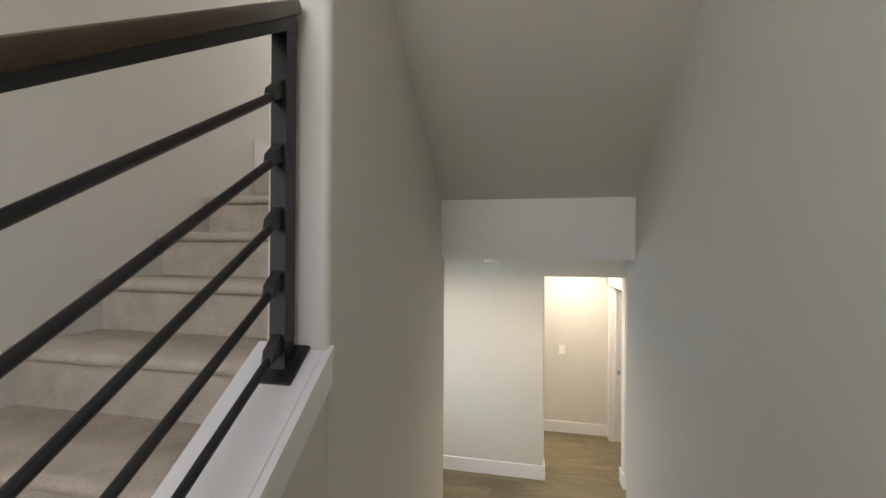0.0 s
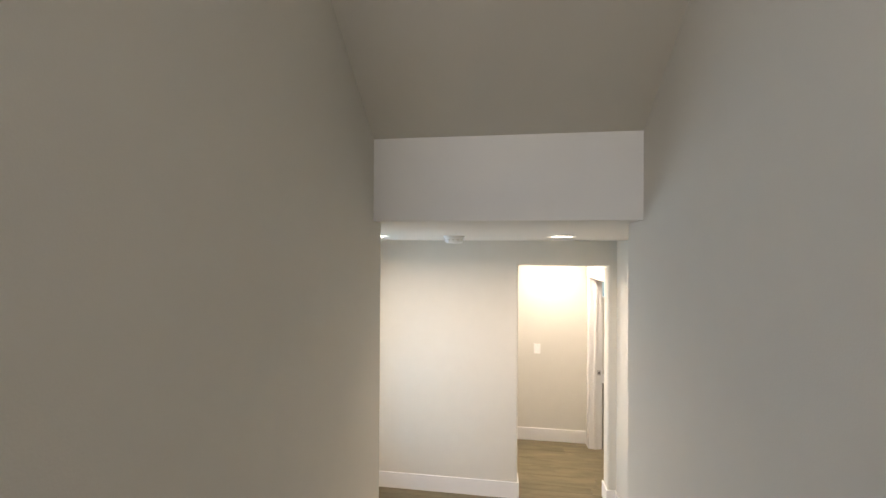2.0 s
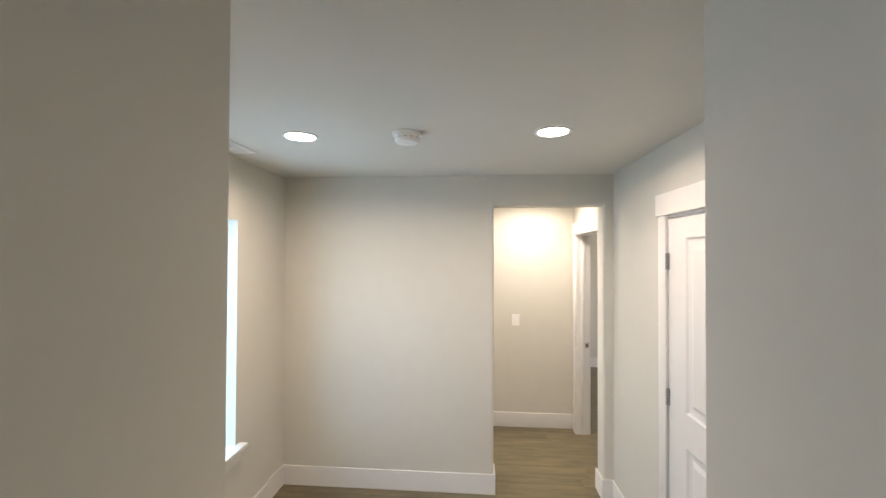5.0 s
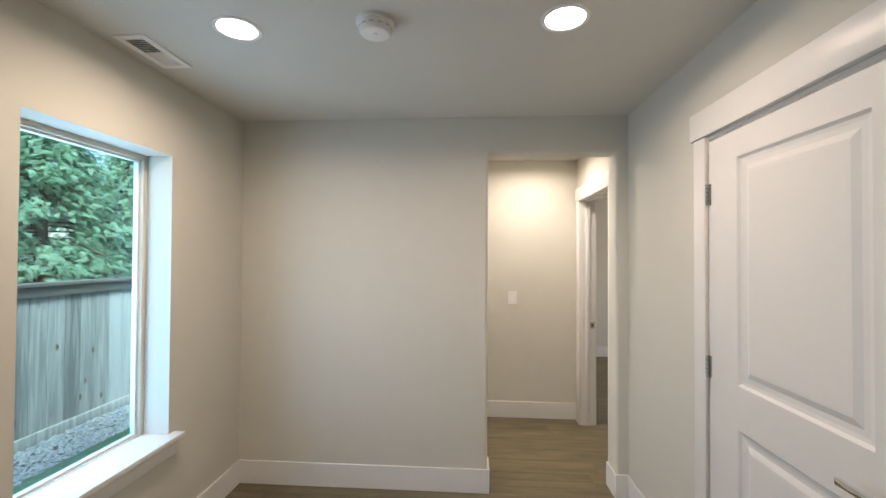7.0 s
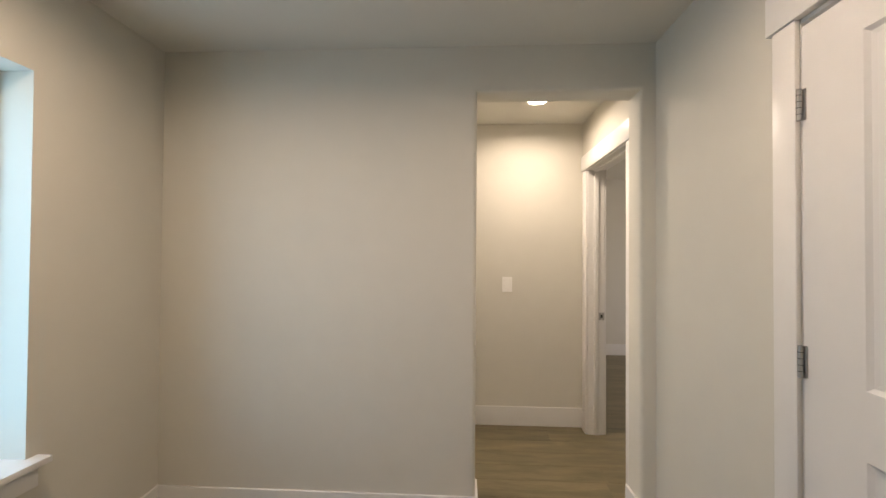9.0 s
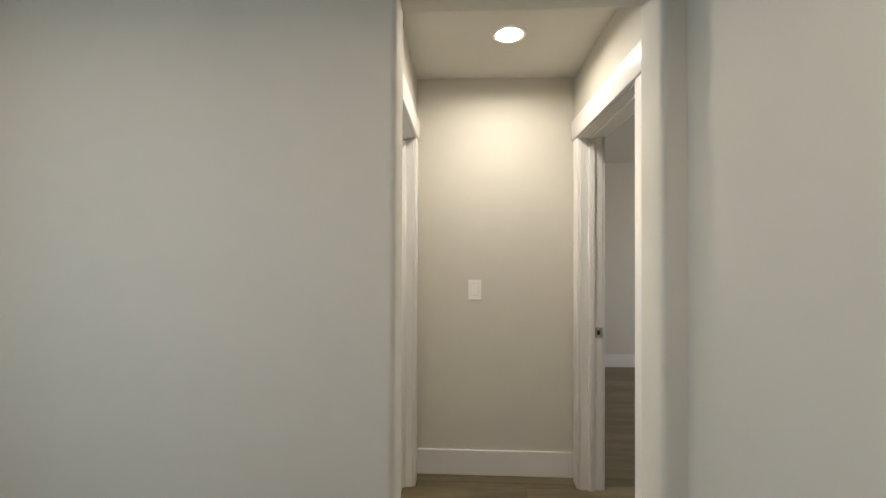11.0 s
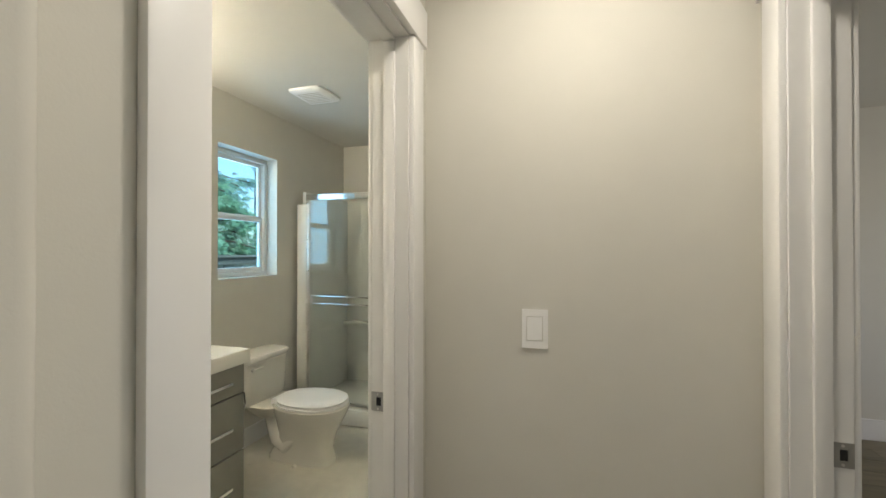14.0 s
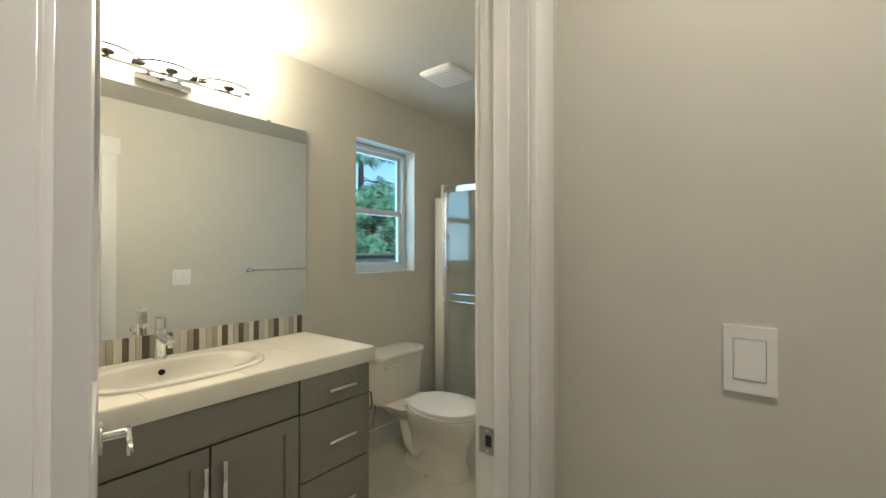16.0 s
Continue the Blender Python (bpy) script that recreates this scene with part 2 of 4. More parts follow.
BATHFLOOR = surface("cream_vinyl_floor", (0.60, 0.57, 0.48), 0.3, grain=0.10, scale=14)
MIRROR = surface("silvered_mirror", (0.86, 0.88, 0.86), 0.005, 1.0)
PANE = clear_glass("window_pane", (0.78, 0.97, 1.0), 0.04)
SHOWERGLASS = clear_glass("shower_glass", (0.955, 0.97, 0.955), 0.06)
MOSAIC = [surface("mosaic_" + n, c, 0.2, grain=0.12, scale=60, vary=0.5) for n, c in (("cream", (0.62, 0.60, 0.53)), ("taupe", (0.36, 0.33, 0.27)), ("umber", (0.105, 0.092, 0.068)), ("greige", (0.50, 0.47, 0.40)))]
FENCE = weathered_board("silvered_cedar")
CAPWOOD = surface("grey_brown_fence_cap", (0.15, 0.125, 0.10), 0.8, grain=0.3, scale=14, stretch=(10, 1, 10), bump=0.4, bump_scale=80)
STONE = by_random("river_stones", [(0.36, 0.36, 0.34), (0.48, 0.47, 0.45), (0.30, 0.30, 0.30), (0.42, 0.40, 0.37)], 0.6, islands=True)
TURF = surface("green_turf", (0.05, 0.13, 0.045), 0.95, grain=0.4, scale=60, bump=1.0, bump_scale=300)
SOIL = surface("garden_soil", (0.10, 0.085, 0.06), 0.95, grain=0.4, scale=12, bump=0.8, bump_scale=60)
LEAF = by_random("cedar_sprays", [(0.26, 0.42, 0.33), (0.34, 0.50, 0.40), (0.40, 0.55, 0.42), (0.30, 0.46, 0.37)], 0.55, islands=True, thin=0.55)
LEAF2 = by_random("bright_cedar_sprays", [(0.24, 0.42, 0.26), (0.31, 0.50, 0.30), (0.38, 0.57, 0.32), (0.27, 0.45, 0.30)], 0.55, islands=True, thin=0.55)
BARK = surface("cedar_bark", (0.10, 0.065, 0.045), 0.9, grain=0.4, scale=12, stretch=(8, 8, 1), bump=0.8, bump_scale=40)
LENS = glow("lit_lens", (1.0, 0.93, 0.80), 8)
SHADE = glow("lit_opal_glass", (1.0, 0.92, 0.75), 3.0)


# ---------------------------------------------------------------- builders
def link(name, bm, material, smooth=False):
    bmesh.ops.recalc_face_normals(bm, faces=bm.faces)
    me = bpy.data.meshes.new(name)
    bm.to_mesh(me)
    bm.free()
    me.materials.append(material)
    if smooth:
        for p in me.polygons:
            p.use_smooth = True
        me.set_sharp_from_angle(angle=radians(40))
    return new(name, me)


def part(name, bm, material, parent, label="", smooth=True):
    ob = link(name, bm, material, smooth)
    ob.parent = parent
    if parent.type == "EMPTY":
        ob.matrix_parent_inverse = Matrix.Translation(DATUM[parent.name]).inverted()
    if label:
        tagged(ob, label)
    return ob


DATUM = {}


def thing(name, at, label, category, group="", kind="", move=(0, 0, 0), stretch=1.0):
    """An empty at a thing's base. Parts are drawn about the point at; move and stretch set the finished thing in its place and height."""
    e = new(name)
    DATUM[e.name] = Vector(at)
    e.location = Vector(at) + Vector(move)
    e.scale = (1, 1, stretch)
    e.empty_display_size = 0.1
    return tagged(e, label, category, group, kind)


def struct(name, bm, material, label, category="wall", smooth=True):
    return tagged(link(name, bm, material, smooth), label, category, "", "structure")


def bx(bm, x0, x1, y0, y1, z0, z1, bev=0.0, seg=2, m=None):
    made = bmesh.ops.create_cube(bm, size=1)["verts"]
    for v in made:
        v.co = ((x0 + x1) / 2 + v.co.x * (x1 - x0), (y0 + y1) / 2 + v.co.y * (y1 - y0), (z0 + z1) / 2 + v.co.z * (z1 - z0))
    if bev:
        edges = list({e for v in made for e in v.link_edges})
        made = bmesh.ops.bevel(bm, geom=edges, offset=bev, segments=seg, affect="EDGES", profile=0.5)["verts"]
    if m is not None:
        bmesh.ops.transform(bm, matrix=m, verts=list({v for v in made if v.is_valid}))
    return bm


def box(*a, **k):
    return bx(bmesh.new(), *a, **k)


def cyl(bm, a, b, r, r2=None, seg=20):
    a, b = Vector(a), Vector(b)
    q = (b - a).to_track_quat("Z", "Y").to_matrix().to_4x4()
    bmesh.ops.create_cone(bm, cap_ends=True, segments=seg, radius1=r, radius2=r if r2 is None else r2, depth=(b - a).length, matrix=Matrix.Translation((a + b) / 2) @ q)
    return bm


def tube(bm, pts, r, seg=12, flat=1.0):
    pts = [Vector(p) for p in pts]
    rings = []
    for i, p in enumerate(pts):
        d = (pts[min(i + 1, len(pts) - 1)] - pts[max(i - 1, 0)]).normalized()
        side = d.cross(Vector((0, 0, 1)))
        if side.length < 1e-3:
            side = d.cross(Vector((1, 0, 0)))
        side.normalize()
        up = side.cross(d)
        rings.append([bm.verts.new(p + r * (math.cos(2 * math.pi * k / seg) * side + flat * math.sin(2 * math.pi * k / seg) * up)) for k in range(seg)])
    for p, q in zip(rings, rings[1:]):
        for k in range(seg):
            bm.faces.new((p[k], p[(k + 1) % seg], q[(k + 1) % seg], q[k]))
    bm.faces.new(rings[0]), bm.faces.new(rings[-1])
    return bm


def loft(bm, rings, seg=40, caps=(True, True)):
    """Rings of (cx, cy, z, rx, ry, power): a superellipse each."""
    made = []
    for cx, cy, z, rx, ry, pw in rings:
        ring = []
        for k in range(seg):
            a = 2 * math.pi * k / seg
            c, s = math.cos(a), math.sin(a)
            ring.append(bm.verts.new((cx + rx * math.copysign(abs(c) ** (2 / pw), c), cy + ry * math.copysign(abs(s) ** (2 / pw), s), z)))
        made.append(ring)
    for p, q in zip(made, made[1:]):
        for k in range(seg):
            bm.faces.new((p[k], p[(k + 1) % seg], q[(k + 1) % seg], q[k]))
    if caps[0]:
        bm.faces.new(made[0])
    if caps[1]:
        bm.faces.new(made[-1])
    return bm


def prism(bm, profile, axis, a0, a1):
    """A 2D outline pushed along an axis: profile in (y, z) for axis x, (x, z) for y, (x, y) for z."""
    def at(p, a):
        return {"x": (a, p[0], p[1]), "y": (p[0], a, p[1]), "z": (p[0], p[1], a)}[axis]
    lo, hi = [bm.verts.new(at(p, a0)) for p in profile], [bm.verts.new(at(p, a1)) for p in profile]
    k = len(profile)
    for i in range(k):
        bm.faces.new((lo[i], lo[(i + 1) % k], hi[(i + 1) % k], hi[i]))
    bm.faces.new(lo), bm.faces.new(hi)
    return bm


def slab(axis, b, holes=(), round_edges=0.0):
    """A slab with rectangular holes through its thickness. b = (x0, x1, y0, y1, z0, z1); holes in the two other axes, in order."""
    lo, hi = b[0::2], b[1::2]
    ax = "xyz".index(axis)
    u, v = [i for i in range(3) if i != ax]
    us = sorted({lo[u], hi[u], *[h[0] for h in holes], *[h[1] for h in holes]})
    vs = sorted({lo[v], hi[v], *[h[2] for h in holes], *[h[3] for h in holes]})
    us, vs = [a for a in us if lo[u] <= a <= hi[u]], [a for a in vs if lo[v] <= a <= hi[v]]
    bm, seen = bmesh.new(), {}

    def vert(i, j, k):
        if (i, j, k) not in seen:
            p = [0, 0, 0]
            p[u], p[v], p[ax] = us[i], vs[j], (lo, hi)[k][ax]
            seen[i, j, k] = bm.verts.new(p)
        return seen[i, j, k]

    def solid(i, j):
        if not (0 <= i < len(us) - 1 and 0 <= j < len(vs) - 1):
            return False
        cu, cv = (us[i] + us[i + 1]) / 2, (vs[j] + vs[j + 1]) / 2
        return not any(h[0] < cu < h[1] and h[2] < cv < h[3] for h in holes)

    inner = []
    for i in range(len(us) - 1):
        for j in range(len(vs) - 1):
            if not solid(i, j):
                continue
            for k in (0, 1):
                bm.faces.new((vert(i, j, k), vert(i + 1, j, k), vert(i + 1, j + 1, k), vert(i, j + 1, k)))
            for (di, dj), (p, q) in (((-1, 0), ((i, j), (i, j + 1))), ((1, 0), ((i + 1, j), (i + 1, j + 1))), ((0, -1), ((i, j), (i + 1, j))), ((0, 1), ((i, j + 1), (i + 1, j + 1)))):
                if not solid(i + di, j + dj):
                    f = bm.faces.new((vert(*p, 0), vert(*q, 0), vert(*q, 1), vert(*p, 1)))
                    if 0 <= i + di < len(us) - 1 and 0 <= j + dj < len(vs) - 1:
                        inner.append(f)
    if round_edges:
        bmesh.ops.recalc_face_normals(bm, faces=bm.faces)
        edges = [e for f in inner for e in f.edges if abs(e.verts[0].co[ax] - e.verts[1].co[ax]) < 1e-6]
        bmesh.ops.bevel(bm, geom=list(set(edges)), offset=round_edges, segments=5, affect="EDGES", profile=0.5)
    return bm


def post_box(x0, x1, y0, y1, z0, z1, r, corners):
    """A wall block whose upright corners named ('--', '+-', ...) are rounded like bullnose bead."""
    bm = box(x0, x1, y0, y1, z0, z1)
    pick = []
    for e in bm.edges:
        a, b = e.verts[0].co, e.verts[1].co
        if abs(a.z - b.z) > 1e-4:
            tag = ("-" if a.x < (x0 + x1) / 2 else "+") + ("-" if a.y < (y0 + y1) / 2 else "+")
            if tag in corners:
                pick.append(e)
    bmesh.ops.bevel(bm, geom=pick, offset=r, segments=5, affect="EDGES", profile=0.5)
    return bm


# ---------------------------------------------------------------- the shell
H = 2.44
struct("wall_stair_right", post_box(0.565, 1.27, -2.3, 1.685, -0.1, 5.2, 0.02, ("-+",)), PAINT, "smooth greige wall along the lower stair")
mid = post_box(-0.54, -0.381, 0.262, 1.62, -0.1, 5.2, 0.02, ("--", "+-", "++", "-+"))
bx(mid, -0.54, -0.381, 1.62, 3.2, 2.6, 5.2)
struct("wall_stair_middle", mid, PAINT, "greige wall between the two stair flights with rounded end")
lw = box(-1.64, -1.51, -2.3, 1.50, -0.1, 5.2)
bx(lw, -1.64, -1.51, 1.50, 3.2, 2.6, 5.2)
struct("wall_stair_left", lw, PAINT, "pale wall beside the upper stair flight")
struct("wall_landing", slab("y", (-1.64, 0.565, -2.32, -2.2, -0.1, 5.2), [(-1.2, 0.1, 2.65, 3.95)]), PAINT, "landing wall with a window opening")
struct("wall_upper_end", box(-1.64, -0.381, 3.2, 3.3, 2.6, 5.2), PAINT, "plain wall closing the upper hall")
struct("ceiling_stairwell", box(-1.64, 0.7, -2.32, 3.3, 5.2, 5.3), CEIL, "flat ceiling high over the stairwell", "ceiling")
struct("ceiling_soffit", prism(bmesh.new(), [(1.505, 2.744), (-1.1, 4.564), (-1.1, 4.724), (1.62, 2.868), (1.62, 2.744)], "x", -0.381, 0.565), PAINT, "sloping greige soffit under the flight above", "ceiling")
struct("trim_beam", box(-0.381, 0.565, 1.505, 1.62, H, 2.744), PAINT, "boxed greige beam at the foot of the stair", "beam")
struct("wall_room_south", box(-1.41, -0.54, 1.50, 1.62, -0.1, H), PAINT, "greige wall under the stair")
struct("wall_room_west", slab("x", (-1.60, -1.41, 1.50, 3.996, -0.1, H), [(2.615, 3.337, 0.582, 2.043)]), PAINT, "greige outer wall with a deep window reveal")
struct("wall_room_east", slab("x", (1.146, 1.27, 1.685, 3.996, -0.1, H), [(2.240, 3.116, -0.1, 2.042)]), PAINT, "greige wall with a doorway")
struct("wall_room_north", slab("y", (-1.69, 1.27, 3.996, 4.160, -0.1, H), [(0.254, 1.072, -0.1, 2.205)], 0.022), PAINT, "greige wall with a round-cornered opening to the hall")
struct("wall_hall_west", slab("x", (0.059, 0.179, 4.160, 7.65, -0.1, H), [(4.356, 5.116, -0.1, 2.048)]), PAINT, "greige wall with the bathroom doorway")
struct("wall_hall_east", slab("x", (1.146, 1.27, 4.160, 7.72, -0.1, H), [(4.326, 5.136, -0.1, 2.048)]), PAINT, "greige wall with the bedroom doorway")
struct("wall_hall_end", box(0.179, 1.146, 5.258, 5.378, -0.1, H), PAINT, "greige wall closing the short hall")
struct("wall_bath_west", slab("x", (-1.69, -1.534, 4.160, 7.65, -0.1, H), [(6.075, 6.645, 1.195, 2.094)]), PAINT, "greige bathroom wall with a window opening")
struct("wall_bath_north", box(-1.69, 0.179, 7.65, 7.75, -0.1, H), PAINT, "plain wall behind the shower")
struct("wall_bed_north", slab("y", (1.146, 4.7, 7.72, 7.84, -0.1, H), [(1.36, 1.985, 1.5, 2.1)]), PAINT, "greige bedroom wall with a high window")
# The opening is unseen, added to go with the bedroom fill lamp.
struct("wall_bed_east", slab("x", (4.6, 4.7, 4.160, 7.72, -0.1, H), [(5.2, 6.8, 0.9, 2.1)]), PAINT, "plain bedroom wall")
struct("wall_bed_south", box(1.27, 4.7, 4.04, 4.160, -0.1, H), PAINT, "plain bedroom wall")
struct("ceiling", box(-1.69, 4.7, 1.62, 7.84, H, 2.6), CEIL, "flat matt painted ceiling", "ceiling")
struct("floor_base", box(-1.6, 4.7, 1.38, 7.8, -0.2, -0.007), SUB, "dark underlay below the planks", "floor")
struct("floor_bathroom", box(-1.534, 0.119, 4.160, 7.65, -0.1, 0.001), BATHFLOOR, "cream sheet vinyl bathroom floor", "floor")


# baseboards
def base(x0, x1, y0, y1, h=0.153):
    bm = box(x0, x1, y0, y1, 0.0, h, bev=0.003, seg=1)
    return struct("baseboard", bm, TRIM, "tall flat white painted baseboard", "baseboard")


T = 0.014
base(-1.41, 0.254 + T, 3.996 - T, 3.996)
base(0.254, 0.254 + T, 3.996, 4.160)
base(1.072 - T, 1.146, 3.996 - T, 3.996)
base(1.072 - T, 1.072, 3.996, 4.160)
base(-1.41, -1.41 + T, 1.62, 3.996 - T)
base(1.146 - T, 1.146, 3.215, 3.996 - T)
base(1.146 - T, 1.146, 1.685, 2.12)
base(-1.41 + T, -0.54, 1.62, 1.62 + T)
base(0.179, 1.146, 5.258 - T, 5.258)
base(0.179, 0.179 + T, 4.160, 4.278)
base(1.146 - T, 1.146, 4.160, 4.248)
base(1.27, 4.6, 7.72 - T, 7.72)
base(1.27, 1.27 + T, 5.24, 7.72 - T)
base(-1.534, -1.534 + T, 5.71, 6.80, 0.13)
struct("baseboard", box(-1.51, -0.54, 3.2 - T, 3.2, 2.93, 3.115, bev=0.003, seg=1), TRIM, "white painted baseboard of the upper hall", "baseboard")
up = box(-1.51, -1.51 + T, 1.54, 3.2, 2.93, 3.117, bev=0.003, seg=1)
struct("baseboard", up, TRIM, "white painted baseboard of the upper hall", "baseboard")


# ---------------------------------------------------------------- stairs
struct("floor_landing", bx(box(-0.381, 0.565, -2.2, 0.13, 0.88, 1.05, bev=0.012), -1.51, -0.381, -2.2, -0.905, 0.88, 1.05), CARPET, "beige carpeted stair landing", "floor")
struct("floor_upper", box(-1.51, -0.54, 1.53, 3.2, 2.6, 2.93, bev=0.012), CARPET, "beige carpet of the upper floor", "floor")


def step_mesh(depth, rise, nose, x0, x1, y0, z1, lift):
    """One carpeted step: tread with a rolled nose, and its riser."""
    s = lift
    prof = [(y0, z1 - rise - 0.05), (y0, z1 - 0.042)]
    for k in range(7):
        a = math.pi / 2 + math.pi * k / 6
        prof.append((y0 - s * nose + 0.02 * math.cos(a) * s, z1 - 0.02 - 0.02 * math.sin(-a) * 1.0))
    prof = prof[:2] + sorted(prof[2:], key=lambda p: p[1])
    prof += [(y0 + s * (depth + 0.03), z1), (y0 + s * (depth + 0.03), z1 - rise - 0.05)]
    return prism(bmesh.new(), prof, "x", x0, x1)


lower = thing("staircase", (0.1, 1.35, 0), "beige carpeted straight flight leading down to the plank floor", "stairs")
for k in range(5):
    part("step", step_mesh(0.26, 0.175, 0.02, -0.379, 0.563, 0.13 + 0.26 * (k + 1), 1.05 - 0.175 * (k + 1), -1), CARPET, lower)
upper = thing("staircase", (-0.98, -0.832, 1.014), "beige carpeted flight rising beside a pale wall", "stairs")
for k in range(9):
    part("step", step_mesh(0.262, 0.188, 0.02, -1.508, -0.542, -0.905 + 0.262 * k, 1.238 + 0.188 * k, 1), CARPET, upper)

SL = 0.72


def cap_z(y):
    return 2.281 + SL * (y - 0.304)


knee = prism(bmesh.new(), [(-0.85, 0.9), (-0.85, cap_z(-0.85) - 0.022), (0.262, cap_z(0.262) - 0.022), (0.262, 0.9)], "x", -0.538, -0.383)
struct("wall_knee", knee, PAINT, "low sloping greige wall beside the upper flight")
capt = thing("stair_cap", (-0.42, 0.28, 2.2), "white painted sloping cap board with side fascia on the low wall", "trim", kind="structure")
part("cap_board", prism(bmesh.new(), [(-0.87, cap_z(-0.87) - 0.02), (-0.87, cap_z(-0.87)), (0.28, cap_z(0.28)), (0.28, cap_z(0.28) - 0.02)], "x", -0.565, -0.372), TRIM, capt, smooth=False)
part("fascia", prism(bmesh.new(), [(-0.85, cap_z(-0.85) - 0.085), (-0.85, cap_z(-0.85) - 0.0205), (0.278, cap_z(0.278) - 0.0205), (0.278, cap_z(0.278) - 0.085)], "x", -0.381, -0.375), TRIM, capt, smooth=False)
part("cove", prism(bmesh.new(), [(-0.86, cap_z(-0.86)), (-0.86, cap_z(-0.86) + 0.004), (0.262, cap_z(0.262) + 0.004), (0.262, cap_z(0.262))], "x", -0.552, -0.390), TRIM, capt, smooth=False)

rail = thing("stair_railing", (-0.45, 0.19, cap_z(0.19)), "black steel stair railing with sloping round bars and dark wood handrail", "railing")
NX, NY = -0.468, 0.223
for y in (NY, -0.80):
    zb = cap_z(y)
    bm = prism(bmesh.new(), [(y - 0.0185, zb - 0.01), (y + 0.0185, zb + 0.016), (y + 0.0185, zb + 0.763), (y + 0.012, zb + 0.773), (y - 0.008, zb + 0.763), (y - 0.02, zb + 0.750)], "x", NX - 0.0185, NX + 0.0185)
    newel = part("newel_post", bm, BLACK, rail, smooth=False)
    tilt = Matrix.Translation((NX, y, zb + 0.008)) @ Matrix.Rotation(math.atan(SL), 4, "X")
    part("base_plate", bx(bmesh.new(), -0.046, 0.046, -0.052, 0.052, -0.004, 0.006, bev=0.003, m=tilt), BLACK, newel)
for i in range(5):
    z0 = 2.288 + 0.137 * i
    bm = bmesh.new()
    sl = SL - (0.03 if i == 4 else 0.0)
    tube(bm, [(NX, -0.80, z0 - sl * 1.0), (NX, -0.3, z0 - sl * 0.5), (NX, NY - 0.03, z0 - 0.026), (NX, NY, z0)], 0.0095, 10)
    bar = part("bar", bm, BLACK, rail)
    part("lug", prism(bmesh.new(), [(NY - 0.055, z0 - 0.045), (NY - 0.02, z0 - 0.03), (NY - 0.018, z0 + 0.012), (NY - 0.05, z0 - 0.018)], "x", NX - 0.012, NX + 0.012), BLACK, bar)
SH = 0.675
zt = cap_z(NY) + 0.760
part("top_rail", prism(bmesh.new(), [(-0.86, zt - SH * 1.05 - 0.02), (-0.86, zt - SH * 1.05 + 0.018), (NY + 0.005, zt + 0.018), (NY + 0.02, zt + 0.008), (NY + 0.02, zt - 0.03), (NY - 0.02, zt - 0.032)], "x", NX - 0.02, NX + 0.02), BLACK, rail, smooth=False)
hb = bmesh.new()
L = 1.09 / math.cos(math.atan(SH))
bx(hb, -0.031, 0.031, -L, 0.02, 0.0, 0.032, bev=0.008, m=Matrix.Translation((NX, NY + 0.012, zt + 0.018)) @ Matrix.Rotation(math.atan(SH), 4, "X"))
part("handrail", hb, WALNUT, rail, "dark stained wooden handrail")


# ---------------------------------------------------------------- doors and casings
def casing(name, face, out, y0, y1, top, parent, overhang=0.018):
    """Flat side boards and a thicker head board round an opening in a wall at x = face; out: the way the room lies."""
    a, b = sorted((face, face + out * 0.017))
    part("side_casing", box(a, b, y0 - 0.092, y0 - 0.005, 0.0, top + 0.005, bev=0.003), TRIM, parent)
    part("side_casing", box(a, b, y1 + 0.005, y1 + 0.092, 0.0, top + 0.005, bev=0.003), TRIM, parent)
    a, b = sorted((face, face + out * 0.024))
    part("head_casing", box(a, b, y0 - 0.092 - overhang, y1 + 0.092 + overhang, top + 0.005, top + 0.125, bev=0.003), TRIM, parent)


def jambs(x0, x1, y0, y1, top, parent, stop_x):
    t = 0.016
    part("jamb", box(x0, x1, y0 - t, y0, 0.0, top + t, bev=0.001, seg=1), TRIM, parent)
    part("jamb", box(x0, x1, y1, y1 + t, 0.0, top + t, bev=0.001, seg=1), TRIM, parent)
    part("head_jamb", box(x0, x1, y0, y1, top, top + t), TRIM, parent)
    part("door_stop", box(stop_x - 0.018, stop_x + 0.018, y0, y0 + 0.012, 0.0, top - 0.012, bev=0.003), TRIM, parent)
    part("door_stop", box(stop_x - 0.018, stop_x + 0.018, y1 - 0.012, y1, 0.0, top - 0.012, bev=0.003), TRIM, parent)
    part("door_stop", box(stop_x - 0.018, stop_x + 0.018, y0, y1, top - 0.012, top, bev=0.003), TRIM, parent)


def strike(x, y, z, parent):
    """A latch plate let into the jamb, facing back along the hall."""
    p = part("strike_plate", slab("y", (x - 0.022, x + 0.022, y - 0.0025, y, z - 0.029, z + 0.029), [(x - 0.006, x + 0.010, z - 0.013, z + 0.013)]), PLATE, parent, "satin nickel latch plate")
    # Solid black block in place of the shade inside the latch hole.
    part("latch_hole_shade", box(x - 0.007, x + 0.011, y - 0.0005, y + 0.004, z - 0.014, z + 0.014), DARK, p)
    for dz in (-0.022, 0.022):
        part("screw", cyl(bmesh.new(), (x, y - 0.0035, z + dz), (x, y - 0.0005, z + dz), 0.0035, seg=10), NICKEL, p)


bathway = thing("door_frame", (0.115, 4.81, 0), "white painted door frame of the bathroom doorway", "door frame", "hall door frames", "structure")
casing("bath", 0.179, 1, 4.372, 5.100, 2.032, bathway)
casing("bath", 0.059, -1, 4.372, 5.100, 2.032, bathway)
jambs(0.059, 0.179, 4.372, 5.100, 2.032, bathway, 0.119)
strike(0.080, 5.100, 0.914, bathway)
